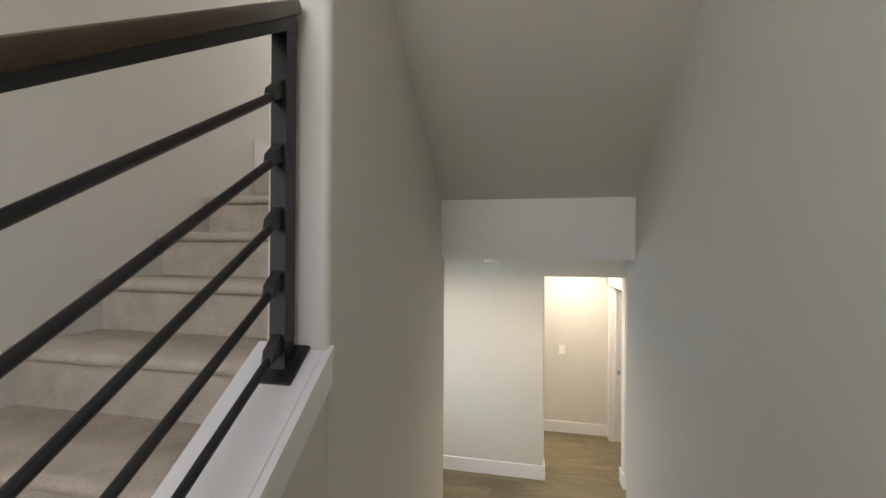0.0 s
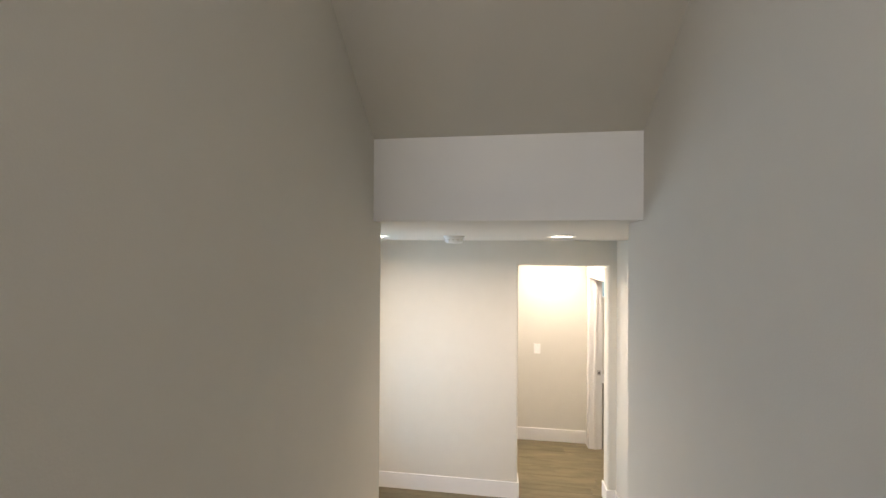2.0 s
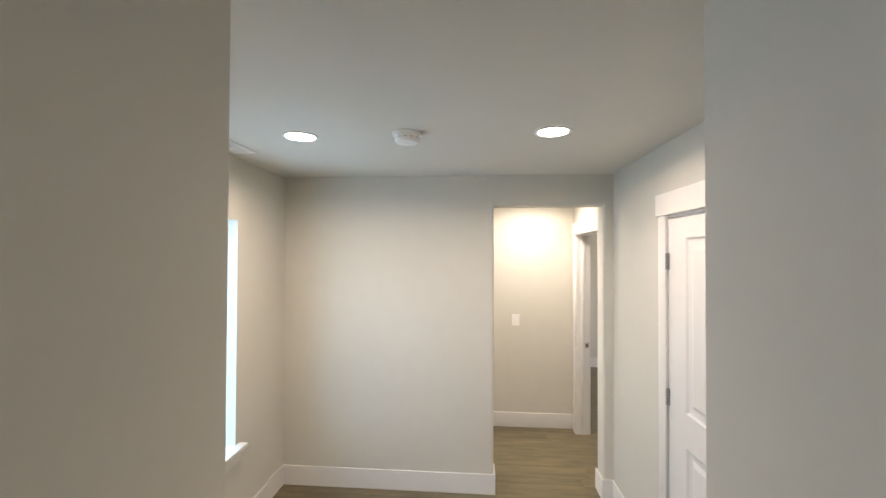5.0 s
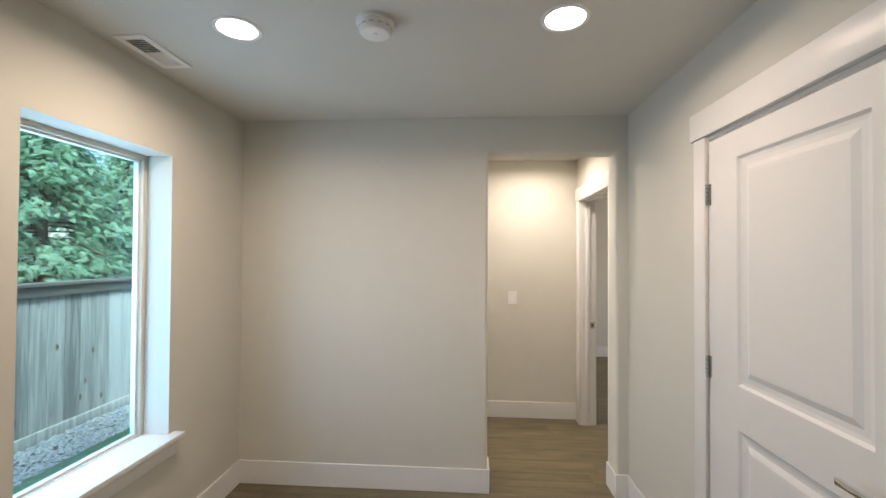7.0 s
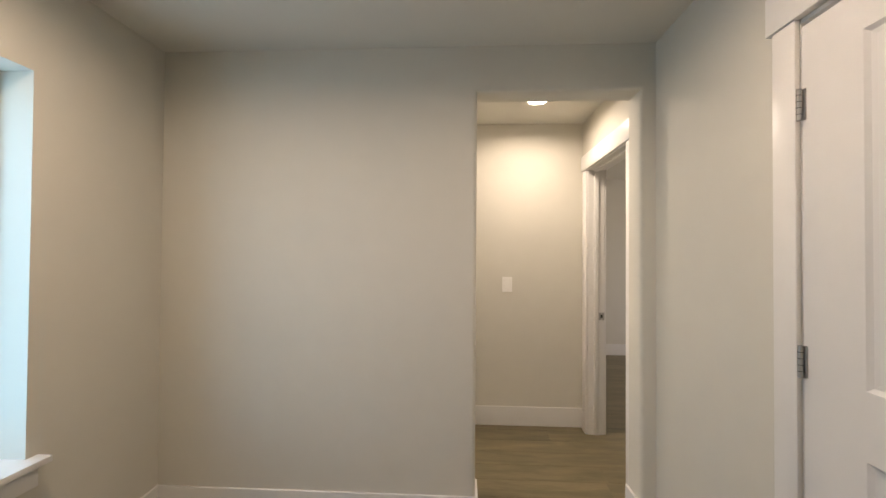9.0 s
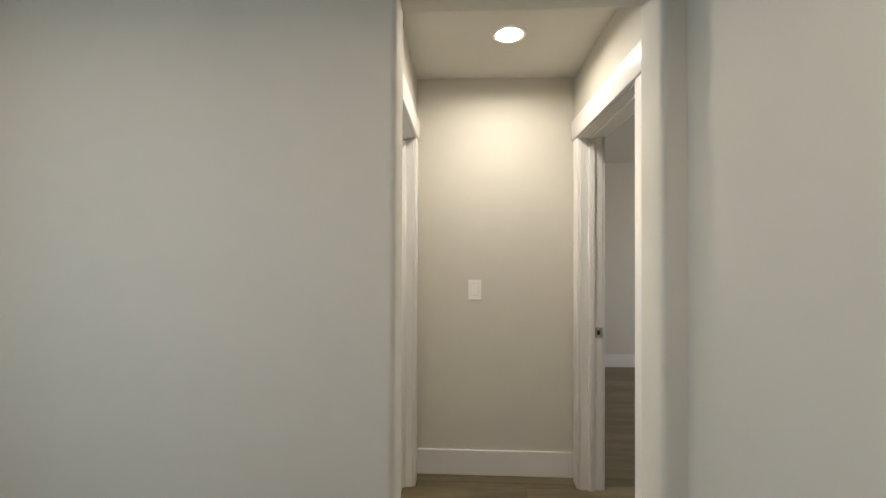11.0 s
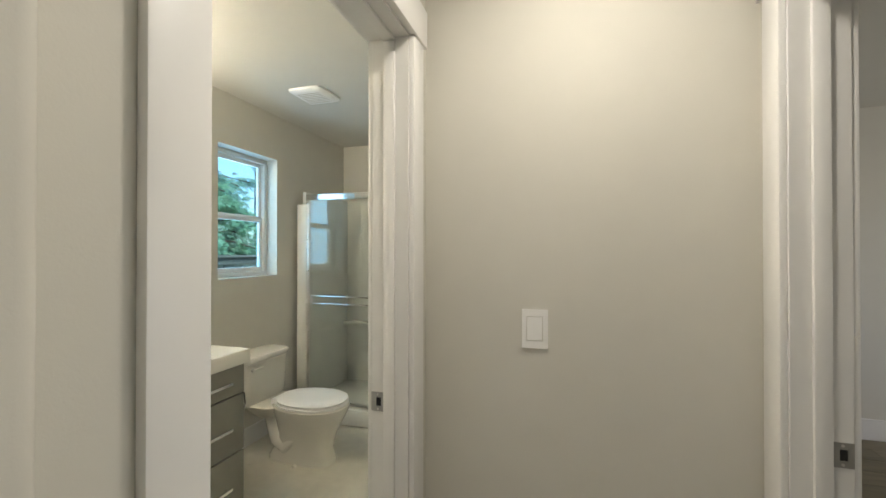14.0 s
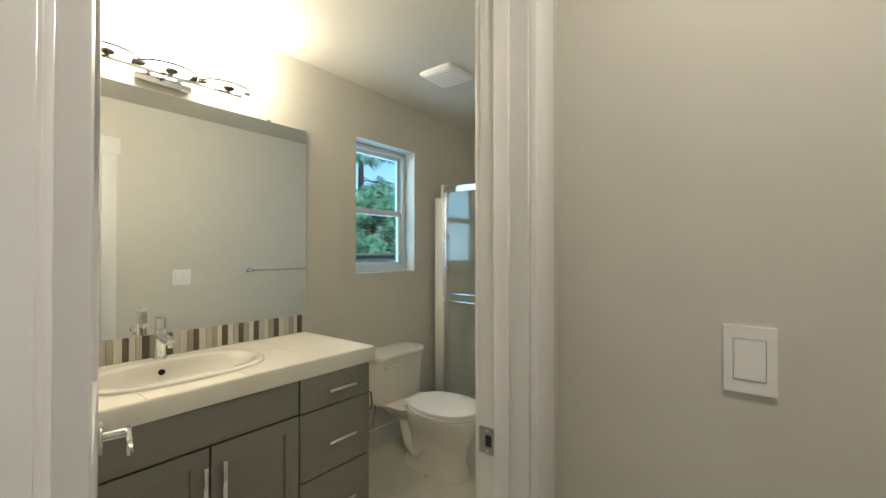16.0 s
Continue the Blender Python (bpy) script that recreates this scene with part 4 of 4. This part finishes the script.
van = thing("vanity_light", (-1.5, 4.96, 2.13), "three-lamp chrome vanity light with glowing curved glass shades", "wall lamp", move=(-0.034, 0.018, -0.030))
part("backplate", box(-1.499, -1.474, 4.85, 5.07, 2.095, 2.16, bev=0.004), CHROME, van)
part("crossbar", box(-1.452, -1.440, 4.63, 5.285, 2.128, 2.150, bev=0.002), CHROME, van)
for y in (4.90, 5.02):
    part("arm", box(-1.476, -1.45, y - 0.010, y + 0.010, 2.131, 2.147, bev=0.002), CHROME, van)
for yc in (4.745, 4.965, 5.205):
    bm = bmesh.new()
    n, rings = 18, []
    for dr in (0.0, -0.005):
        for z in (2.158, 2.205, 2.275):
            flare = 1.0 + (z - 2.158) * 0.35
            rings.append([bm.verts.new((-1.435 + (0.075 + dr) * flare * math.sin(math.pi * k / n) , yc + (0.104 + dr) * flare * -math.cos(math.pi * k / n), z)) for k in range(n + 1)])
    for p, q in zip(rings[:3], rings[1:3]):
        for k in range(n):
            bm.faces.new((p[k], p[k + 1], q[k + 1], q[k]))
    for p, q in zip(rings[3:], rings[4:]):
        for k in range(n):
            bm.faces.new((p[k], p[k + 1], q[k + 1], q[k]))
    for a, b in ((0, 3), (2, 5)):
        for k in range(n):
            bm.faces.new((rings[a][k], rings[a][k + 1], rings[b][k + 1], rings[b][k]))
    shade = part("shade", bm, SHADE, van, "glowing opal glass shade")
    disc = bmesh.new()
    lower = [disc.verts.new((-1.435 + 0.070 * math.sin(math.pi * k / n), yc - 0.099 * math.cos(math.pi * k / n), 2.161)) for k in range(n + 1)]
    upper = [disc.verts.new((v.co.x, v.co.y, 2.165)) for v in lower]
    disc.faces.new(lower), disc.faces.new(upper[::-1])
    for k in range(n + 1):
        j = (k + 1) % (n + 1)
        disc.faces.new((lower[k], upper[k], upper[j], lower[j]))
    part("diffuser", disc, SHADE, shade, smooth=False).visible_shadow = False
    shade.visible_shadow = False
    rim = tube(bmesh.new(), [(-1.435 + 0.078 * math.sin(math.pi * k / n), yc - 0.108 * math.cos(math.pi * k / n), 2.157) for k in range(n + 1)], 0.0042, 6)
    part("rim", rim, BLACK, shade)
    for s in (-1, 1):
        part("clip", box(-1.445, -1.425, yc + s * 0.100 - 0.014, yc + s * 0.100 + 0.014, 2.146, 2.168, bev=0.004), BRONZE, shade)
    k0 = bmesh.new()
    loft(k0, [(-1.405, yc, 2.120, 0.006, 0.006, 2), (-1.405, yc, 2.132, 0.008, 0.008, 2), (-1.405, yc, 2.138, 0.024, 0.024, 2), (-1.405, yc, 2.146, 0.026, 0.026, 2), (-1.405, yc, 2.152, 0.016, 0.016, 2)], seg=24)
    part("finial", k0, BRONZE, van)
    part("holder", box(-1.452, -1.40, yc - 0.007, yc + 0.007, 2.136, 2.143), CHROME, van)
    part("bulb", loft(bmesh.new(), [(-1.405, yc, 2.16, 0.012, 0.012, 2), (-1.405, yc, 2.19, 0.022, 0.022, 2), (-1.405, yc, 2.22, 0.022, 0.022, 2), (-1.405, yc, 2.235, 0.010, 0.010, 2)], seg=20), SHADE, van).visible_shadow = False
for y in (4.853, 5.09):
    part("stem", box(-1.452, -1.444, y - 0.004, y + 0.004, 2.15, 2.215), CHROME, van)

wc = thing("toilet", (-1.2, 6.22, 0), "bone porcelain two-piece toilet with closed white seat", "toilet", move=(-0.03, 0.085, 0), stretch=0.94)
TY = 6.22
bm = bmesh.new()
loft(bm, [(-1.385, TY, 0.385, 0.088, 0.195, 5), (-1.385, TY, 0.41, 0.093, 0.205, 5), (-1.387, TY, 0.56, 0.098, 0.215, 5), (-1.388, TY, 0.685, 0.102, 0.222, 5)], seg=48)
part("tank", bm, PORCELAIN, wc)
bm = bmesh.new()
loft(bm, [(-1.385, TY, 0.685, 0.106, 0.230, 5), (-1.385, TY, 0.69, 0.110, 0.234, 5), (-1.385, TY, 0.712, 0.110, 0.234, 5), (-1.385, TY, 0.724, 0.102, 0.226, 4.5), (-1.385, TY, 0.727, 0.07, 0.19, 4)], seg=48)
part("tank_lid", bm, PORCELAIN, wc)
bm = bmesh.new()
loft(bm, [(-1.02, TY, 0.0, 0.235, 0.105, 3.0), (-1.02, TY, 0.03, 0.232, 0.103, 3), (-1.01, TY, 0.10, 0.205, 0.098, 2.6), (-0.985, TY, 0.20, 0.205, 0.112, 2.4), (-0.965, TY, 0.29, 0.230, 0.150, 2.3), (-0.955, TY, 0.36, 0.252, 0.178, 2.3), (-0.955, TY, 0.392, 0.256, 0.184, 2.3), (-0.955, TY, 0.40, 0.250, 0.178, 2.3)], seg=48)
bowl = part("bowl", bm, PORCELAIN, wc)
bm = bmesh.new()
loft(bm, [(-1.26, TY, 0.30, 0.10, 0.10, 4), (-1.26, TY, 0.36, 0.13, 0.15, 4), (-1.26, TY, 0.386, 0.14, 0.165, 4), (-1.26, TY, 0.392, 0.135, 0.16, 4)], seg=40)
part("deck", bm, PORCELAIN, wc)
trap = tube(bmesh.new(), [(-0.93, TY - 0.04, 0.24), (-1.02, TY - 0.055, 0.17), (-1.10, TY - 0.06, 0.10), (-1.17, TY - 0.055, 0.14), (-1.20, TY - 0.05, 0.23), (-1.23, TY - 0.045, 0.33)], 0.052, 18)
part("trapway", trap, PORCELAIN, wc)
for z, t, r, nm in ((0.402, 0.018, 0.0, "seat_ring"), (0.423, 0.020, 0.004, "lid")):
    bm = bmesh.new()
    loft(bm, [(-0.945, TY, z, 0.236 - r, 0.182 - r, 2.2), (-0.945, TY, z + 0.003, 0.242 - r, 0.187 - r, 2.2), (-0.945, TY, z + t - 0.005, 0.242 - r, 0.187 - r, 2.2), (-0.945, TY, z + t, 0.232 - r, 0.178 - r, 2.2), (-0.945, TY, z + t + 0.002, 0.12, 0.09, 2.1)], seg=48)
    part(nm, bm, SEAT, wc, "white plastic toilet seat")
part("hinge_cover", bx(bmesh.new(), -1.205, -1.165, TY - 0.09, TY + 0.09, 0.395, 0.43, bev=0.006), SEAT, wc)
fl = part("flush_handle", cyl(bmesh.new(), (-1.285, TY - 0.165, 0.645), (-1.268, TY - 0.165, 0.645), 0.014), PORCELAIN, wc)
part("handle_arm", bx(bmesh.new(), -1.276, -1.262, TY - 0.175, TY - 0.085, 0.637, 0.653, bev=0.005), PORCELAIN, fl)
part("supply_line", tube(bmesh.new(), [(-1.40, TY - 0.15, 0.385), (-1.40, TY - 0.152, 0.30), (-1.42, TY - 0.16, 0.22), (-1.49, TY - 0.165, 0.16)], 0.006, 8), CHROME, wc)
part("stop_valve", cyl(bmesh.new(), (-1.495, TY - 0.165, 0.16), (-1.45, TY - 0.165, 0.16), 0.012), CHROME, wc)
for s in (-1, 1):
    part("bolt_cap", loft(bmesh.new(), [(-1.0, TY + s * 0.118, 0.0, 0.014, 0.014, 2), (-1.0, TY + s * 0.118, 0.012, 0.012, 0.012, 2), (-1.0, TY + s * 0.118, 0.017, 0.005, 0.005, 2)], seg=16), PORCELAIN, wc)

tp = thing("toilet_paper_holder", (-0.99, 5.70, 0.6), "dark wire toilet paper holder on the vanity end", "paper holder", move=(-0.03, -0.012, -0.03))
part("wire", tube(bmesh.new(), [(-0.975, 5.678, 0.665), (-0.975, 5.725, 0.665), (-0.975, 5.745, 0.655), (-0.975, 5.752, 0.60), (-0.975, 5.745, 0.575), (-0.975, 5.69, 0.575)], 0.004, 8), BRONZE, tp)
part("mount", box(-0.995, -0.955, 5.673, 5.684, 0.645, 0.685, bev=0.003), BRONZE, tp)

# shower
stall = thing("shower_stall", (-0.7, 7.1, 0), "white acrylic shower stall with low threshold and ledges", "shower", move=(0, 0.09, 0), stretch=0.99)
part("pan", box(-1.531, 0.056, 6.74, 7.546, 0.002, 0.10, bev=0.012), ACRYLIC, stall)
part("threshold", box(-1.531, 0.056, 6.735, 6.83, 0.003, 0.135, bev=0.015), ACRYLIC, stall)
part("left_panel", box(-1.497, -1.465, 6.83, 7.546, 0.10, 1.90, bev=0.006), ACRYLIC, stall)
part("right_panel", box(0.02, 0.052, 6.83, 7.546, 0.10, 1.90, bev=0.006), ACRYLIC, stall)
part("back_panel", box(-1.465, 0.02, 7.515, 7.546, 0.10, 1.90, bev=0.006), ACRYLIC, stall)
part("flange", box(-1.497, -1.405, 6.755, 6.80, 0.13, 1.785, bev=0.006), ACRYLIC, stall)
part("flange", box(-0.035, 0.052, 6.755, 6.80, 0.13, 1.785, bev=0.006), ACRYLIC, stall)
part("ledge", box(-1.465, 0.02, 7.44, 7.515, 0.66, 0.70, bev=0.012), ACRYLIC, stall)
part("ledge", box(-0.55, -0.12, 7.43, 7.515, 1.18, 1.21, bev=0.012), ACRYLIC, stall)

doors = thing("shower_door", (-0.7, 6.78, 0.135), "sliding clear glass shower doors in a bright aluminium frame", "shower door", move=(0, 0.09, 0), stretch=0.99)
rl = part("top_rail", box(-1.405, -0.035, 6.750, 6.812, 1.815, 1.865, bev=0.004), CHROME, doors, "bright aluminium header")
for z in (1.828, 1.842, 1.855):
    part("rib", box(-1.404, -0.036, 6.7455, 6.7505, z - 0.0035, z + 0.0035, bev=0.001), CHROME, rl)
part("bottom_track", box(-1.405, -0.035, 6.755, 6.808, 0.135, 0.158, bev=0.003), CHROME, doors)
for x in (-1.405, -0.057):
    part("side_channel", box(x, x + 0.022, 6.755, 6.808, 0.158, 1.815, bev=0.003), NICKEL, doors)
for x0, x1, y in ((-1.385, -0.575, 6.768), (-0.655, -0.055, 6.792)):
    p = part("glass_panel", box(x0, x1, y - 0.0025, y + 0.0025, 0.158, 1.82), SHOWERGLASS, doors, "clear shower glass", smooth=False)
    p.visible_shadow = False
    for xe in (x0, x1):
        part("edge_trim", box(xe - 0.004, xe + 0.004, y - 0.004, y + 0.004, 0.158, 1.82, bev=0.001), NICKEL, p)
for z in (0.965, 1.025):
    part("towel_rail", tube(bmesh.new(), [(-1.36, 6.738, z), (-0.62, 6.738, z)], 0.006, 10), CHROME, doors)
for x in (-1.365, -0.615):
    part("rail_bracket", bx(box(x - 0.010, x + 0.010, 6.730, 6.766, 0.955, 1.035, bev=0.003), x - 0.014, x + 0.014, 6.757, 6.766, 0.985, 1.005, bev=0.002), NICKEL, doors)
part("pull", box(-0.632, -0.612, 6.795, 6.815, 0.94, 1.06, bev=0.004), NICKEL, doors)
part("bumper", box(-1.408, -1.375, 6.733, 6.757, 0.965, 1.005, bev=0.004), PLASTIC, doors, "white plastic bumper")

fan = thing("exhaust_fan", (-0.98, 6.285, H), "white square bathroom exhaust fan grille on the ceiling", "exhaust fan", move=(-0.008, 0.055, 0))
bm = bmesh.new()
loft(bm, [(-0.98, 6.285, H, 0.125, 0.132, 9), (-0.98, 6.285, H - 0.012, 0.124, 0.131, 9), (-0.98, 6.285, H - 0.022, 0.108, 0.115, 9), (-0.98, 6.285, H - 0.026, 0.09, 0.10, 8)], seg=64)
part("grille", bm, PLASTIC, fan)
for k in range(7):
    y = 6.285 - 0.075 + 0.025 * k
    # Grille is closed: duller strips on it paint the slots' shade.
    part("slot_shade", box(-1.06, -0.90, y - 0.004, y + 0.004, H - 0.0268, H - 0.0255), GROUT_SLOT, fan)

# ---------------------------------------------------------------- garden
GZ = -0.45
struct("ground", box(-60, 60, -60, 70, GZ - 0.2, GZ - 0.02), SOIL, "dark garden soil round the house", "ground")
struct("lawn", box(-3.72, -1.69, -6, 20, GZ - 0.03, GZ + 0.012), TURF, "short green turf beside the house", "lawn")
random.seed(5)
fence = thing("fence", (-4.35, 7, GZ), "weathered cedar board fence with a flat brown cap", "fence")
for i in range(62):
    y = 2.6 + 0.187 * i
    o = part("board", box(-4.372 - random.uniform(0, 0.003), -4.352 + random.uniform(-0.002, 0.003), y + 0.004, y + 0.183, GZ + 0.10, 1.165 if y < 7.2 else 1.265, bev=0.002, seg=1), FENCE, fence, smooth=False)
for y0, y1, up in ((2.4, 7.345, 0.0), (7.346, 14.3, 0.10)):
    part("rail", box(-4.352, -4.315, y0, y1, 1.075 + up, 1.185 + up, bev=0.003), CAPWOOD, fence, "grey-brown horizontal rail")
    part("cap", box(-4.43, -4.28, y0, y1, 1.185 + up, 1.222 + up, bev=0.004), CAPWOOD, fence, "flat grey-brown cap board")
part("kickboard", box(-4.352, -4.315, 2.4, 14.3, GZ - 0.01, GZ + 0.125, bev=0.003), FENCE, fence, "grey kickboard along the ground")
for y in (2.5, 4.9, 7.3, 9.7, 12.1):
    part("post", box(-4.47, -4.375, y, y + 0.09, GZ, 1.185 if y < 7 else 1.285), CAPWOOD, fence)

bm = bmesh.new()
base_ico = bmesh.new()
bmesh.ops.create_icosphere(base_ico, subdivisions=1, radius=1)
iv, fa = [v.co.copy() for v in base_ico.verts], [[v.index for v in f.verts] for f in base_ico.faces]
base_ico.free()
vs, fs = [], []
for i in range(9000):
    c = Vector((random.uniform(-4.31, -3.70), random.uniform(3.4, 10.5), GZ + random.uniform(-0.01, 0.02)))
    s = random.uniform(0.012, 0.024)
    q = Euler((random.uniform(-0.4, 0.4), random.uniform(-0.4, 0.4), random.uniform(0, 6.3))).to_matrix()
    k = len(vs)
    sc = Vector((s * random.uniform(0.9, 1.4), s, s * random.uniform(0.45, 0.7)))
    vs += [tuple(c + q @ Vector((p.x * sc.x, p.y * sc.y, p.z * sc.z))) for p in iv]
    fs += [[k + j for j in f] for f in fa]
bm.free()
me = bpy.data.meshes.new("gravel")
me.from_pydata(vs, [], fs)
me.materials.append(STONE)
tagged(new("gravel", me), "pale rounded river stones along the fence", "gravel", "", "stuff")


def spray(rng, length):
    """One drooping flat frond: a thin stem with leaflets on both sides, as triangles in its own plane."""
    pts, tri = [], []
    n = 7
    for i in range(n):
        t = (i + 0.6) / n
        x, z = length * t, -0.35 * length * t * t
        w = length * 0.34 * (1 - t) ** 0.8 + 0.012
        for s in (-1, 1):
            k = len(pts)
            a = rng.uniform(0.5, 0.8)
            pts += [(x, 0.0, z), (x + w * a * 0.9, s * w, z - w * rng.uniform(0.1, 0.4)), (x + length * 0.13, s * 0.006, z - 0.01)]
            tri.append((k, k + 1, k + 2))
    return pts, tri


def conifer(name, x, y, r0, h, z0, count, leaf, label, seed, sz=(0.16, 0.34)):
    rng = random.Random(seed)
    t = thing(name, (x, y, GZ - 0.02), label, "tree", "cedar trees")
    bm = bmesh.new()
    tube(bm, [(x, y, GZ - 0.1), (x + 0.03, y, h * 0.4), (x, y + 0.04, h * 0.8), (x, y, h)], 0.13, 10)
    for v in bm.verts:
        f = 1 - 0.85 * max(0, (v.co.z - GZ)) / (h - GZ)
        v.co.x, v.co.y = x + (v.co.x - x) * f, y + (v.co.y - y) * f
    trunk = part("trunk", bm, BARK, t, "reddish brown bark")
    pts, tris = [], []
    limbs = bmesh.new()
    for b in range(max(20, count // 42)):
        zz = z0 + (h - z0) * rng.random() ** 1.15
        a = rng.uniform(0, 2 * math.pi)
        reach = r0 * (1 - (zz - z0) / (h - z0 + 0.3)) ** 0.75 * rng.uniform(0.6, 1.12) + 0.12
        d = Vector((math.cos(a), math.sin(a), 0))
        tip = Vector((x, y, zz)) + d * reach - Vector((0, 0, reach * rng.uniform(0.05, 0.35)))
        start = Vector((x, y, zz))
        if b % 2 == 0:
            tube(limbs, [start, start.lerp(tip, 0.5) + Vector((0, 0, 0.06)), tip], 0.014, 5)
        for i in range(42):
            f = rng.uniform(0.3, 1.0) ** 0.7
            p = start.lerp(tip, f) + Vector((rng.gauss(0, 0.09), rng.gauss(0, 0.09), rng.gauss(0, 0.07)))
            sp, st = spray(rng, rng.uniform(*sz))
            m = Matrix.Translation(p) @ Euler((rng.gauss(0, 0.5), rng.gauss(0.25, 0.35), a + rng.gauss(0, 0.7))).to_matrix().to_4x4()
            k = len(pts)
            pts += [tuple(m @ Vector(q)) for q in sp]
            tris += [tuple(k + j for j in q) for q in st]
    part("limb", limbs, BARK, t, "thin brown limbs")
    me = bpy.data.meshes.new("crown")
    me.from_pydata(pts, [], tris)
    me.materials.append(leaf)
    o = new("crown", me)
    o.parent = t
    o.matrix_parent_inverse = Matrix.Translation(DATUM[t.name]).inverted()
    tagged(o, "drooping green cedar sprays")
    return t


for i, (x, y, r0, h, z0, cnt, leaf) in enumerate((
        (-5.75, 5.0, 1.2, 3.6, 0.6, 13000, LEAF2), (-5.8, 6.6, 1.25, 3.7, 0.6, 13000, LEAF2), (-5.8, 8.3, 1.25, 3.4, 0.6, 13000, LEAF2), (-5.8, 10.1, 1.25, 2.7, 0.5, 9000, LEAF2),
        (-8.2, 5.4, 2.1, 9.5, 0.8, 6000, LEAF), (-8.6, 8.2, 2.1, 10.5, 0.8, 6000, LEAF), (-8.3, 11.9, 2.0, 8.0, 0.8, 2600, LEAF), (-9.4, 15.4, 2.0, 8.0, 0.8, 1700, LEAF), (-8.0, 2.6, 1.8, 8.0, 0.8, 2600, LEAF))):
    small = h < 5
    conifer("cedar_tree", x, y, r0, h, z0, cnt, leaf, "bushy young cedar with drooping bright green sprays behind fence" if small else "tall dark cedar behind the fence with sky gaps", 20 + i, (0.075, 0.16) if small else (0.17, 0.34))

# ---------------------------------------------------------------- floor planks
random.seed(11)
planks = thing("floor_planks", (0, 3, 0), "grey-brown wood-look vinyl planks laid across", "floor", kind="structure")
W = 0.182


def runs(ya, yb):
    c = (ya + yb) / 2
    out = []
    if c < 1.62:
        out.append((-0.381, 0.565))
    elif c < 3.996:
        out.append((-1.41, 1.146))
    elif c < 4.159:
        out.append((0.254, 1.072))
    elif c < 4.342 or 5.12 < c < 5.258:
        out += [(0.179, 1.146), (1.27, 4.6)]
    elif c < 5.12:
        out.append((0.121, 4.6))
    else:
        out.append((1.27, 4.6))
    return out


edges = [1.35]
while edges[-1] < 7.72:
    edges.append(min(7.72, edges[-1] + W))
marks = sorted(set(edges + [1.62, 3.996, 4.160, 4.342, 5.12, 5.258]))
for row, (ya, yb) in enumerate(zip(edges, edges[1:])):
    shift = random.uniform(0, 1.22)
    for pa, pb in zip(marks, marks[1:]):
        if pa < ya - 1e-6 or pb > yb + 1e-6:
            continue
        for xa, xb in runs(pa, pb):
            x = -1.41 - shift
            while x < xb:
                a, b = max(x, xa), min(x + 1.22, xb)
                x += 1.22
                if b - a < 0.004:
                    continue
                g0 = 0.0009 if abs(pa - ya) < 1e-6 else 0.0
                g1 = 0.0009 if abs(pb - yb) < 1e-6 else 0.0
                part("plank", box(a + 0.0007, b - 0.0007, pa + g0, pb - g1, -0.006, 0.0), FLOOR, planks, smooth=False)
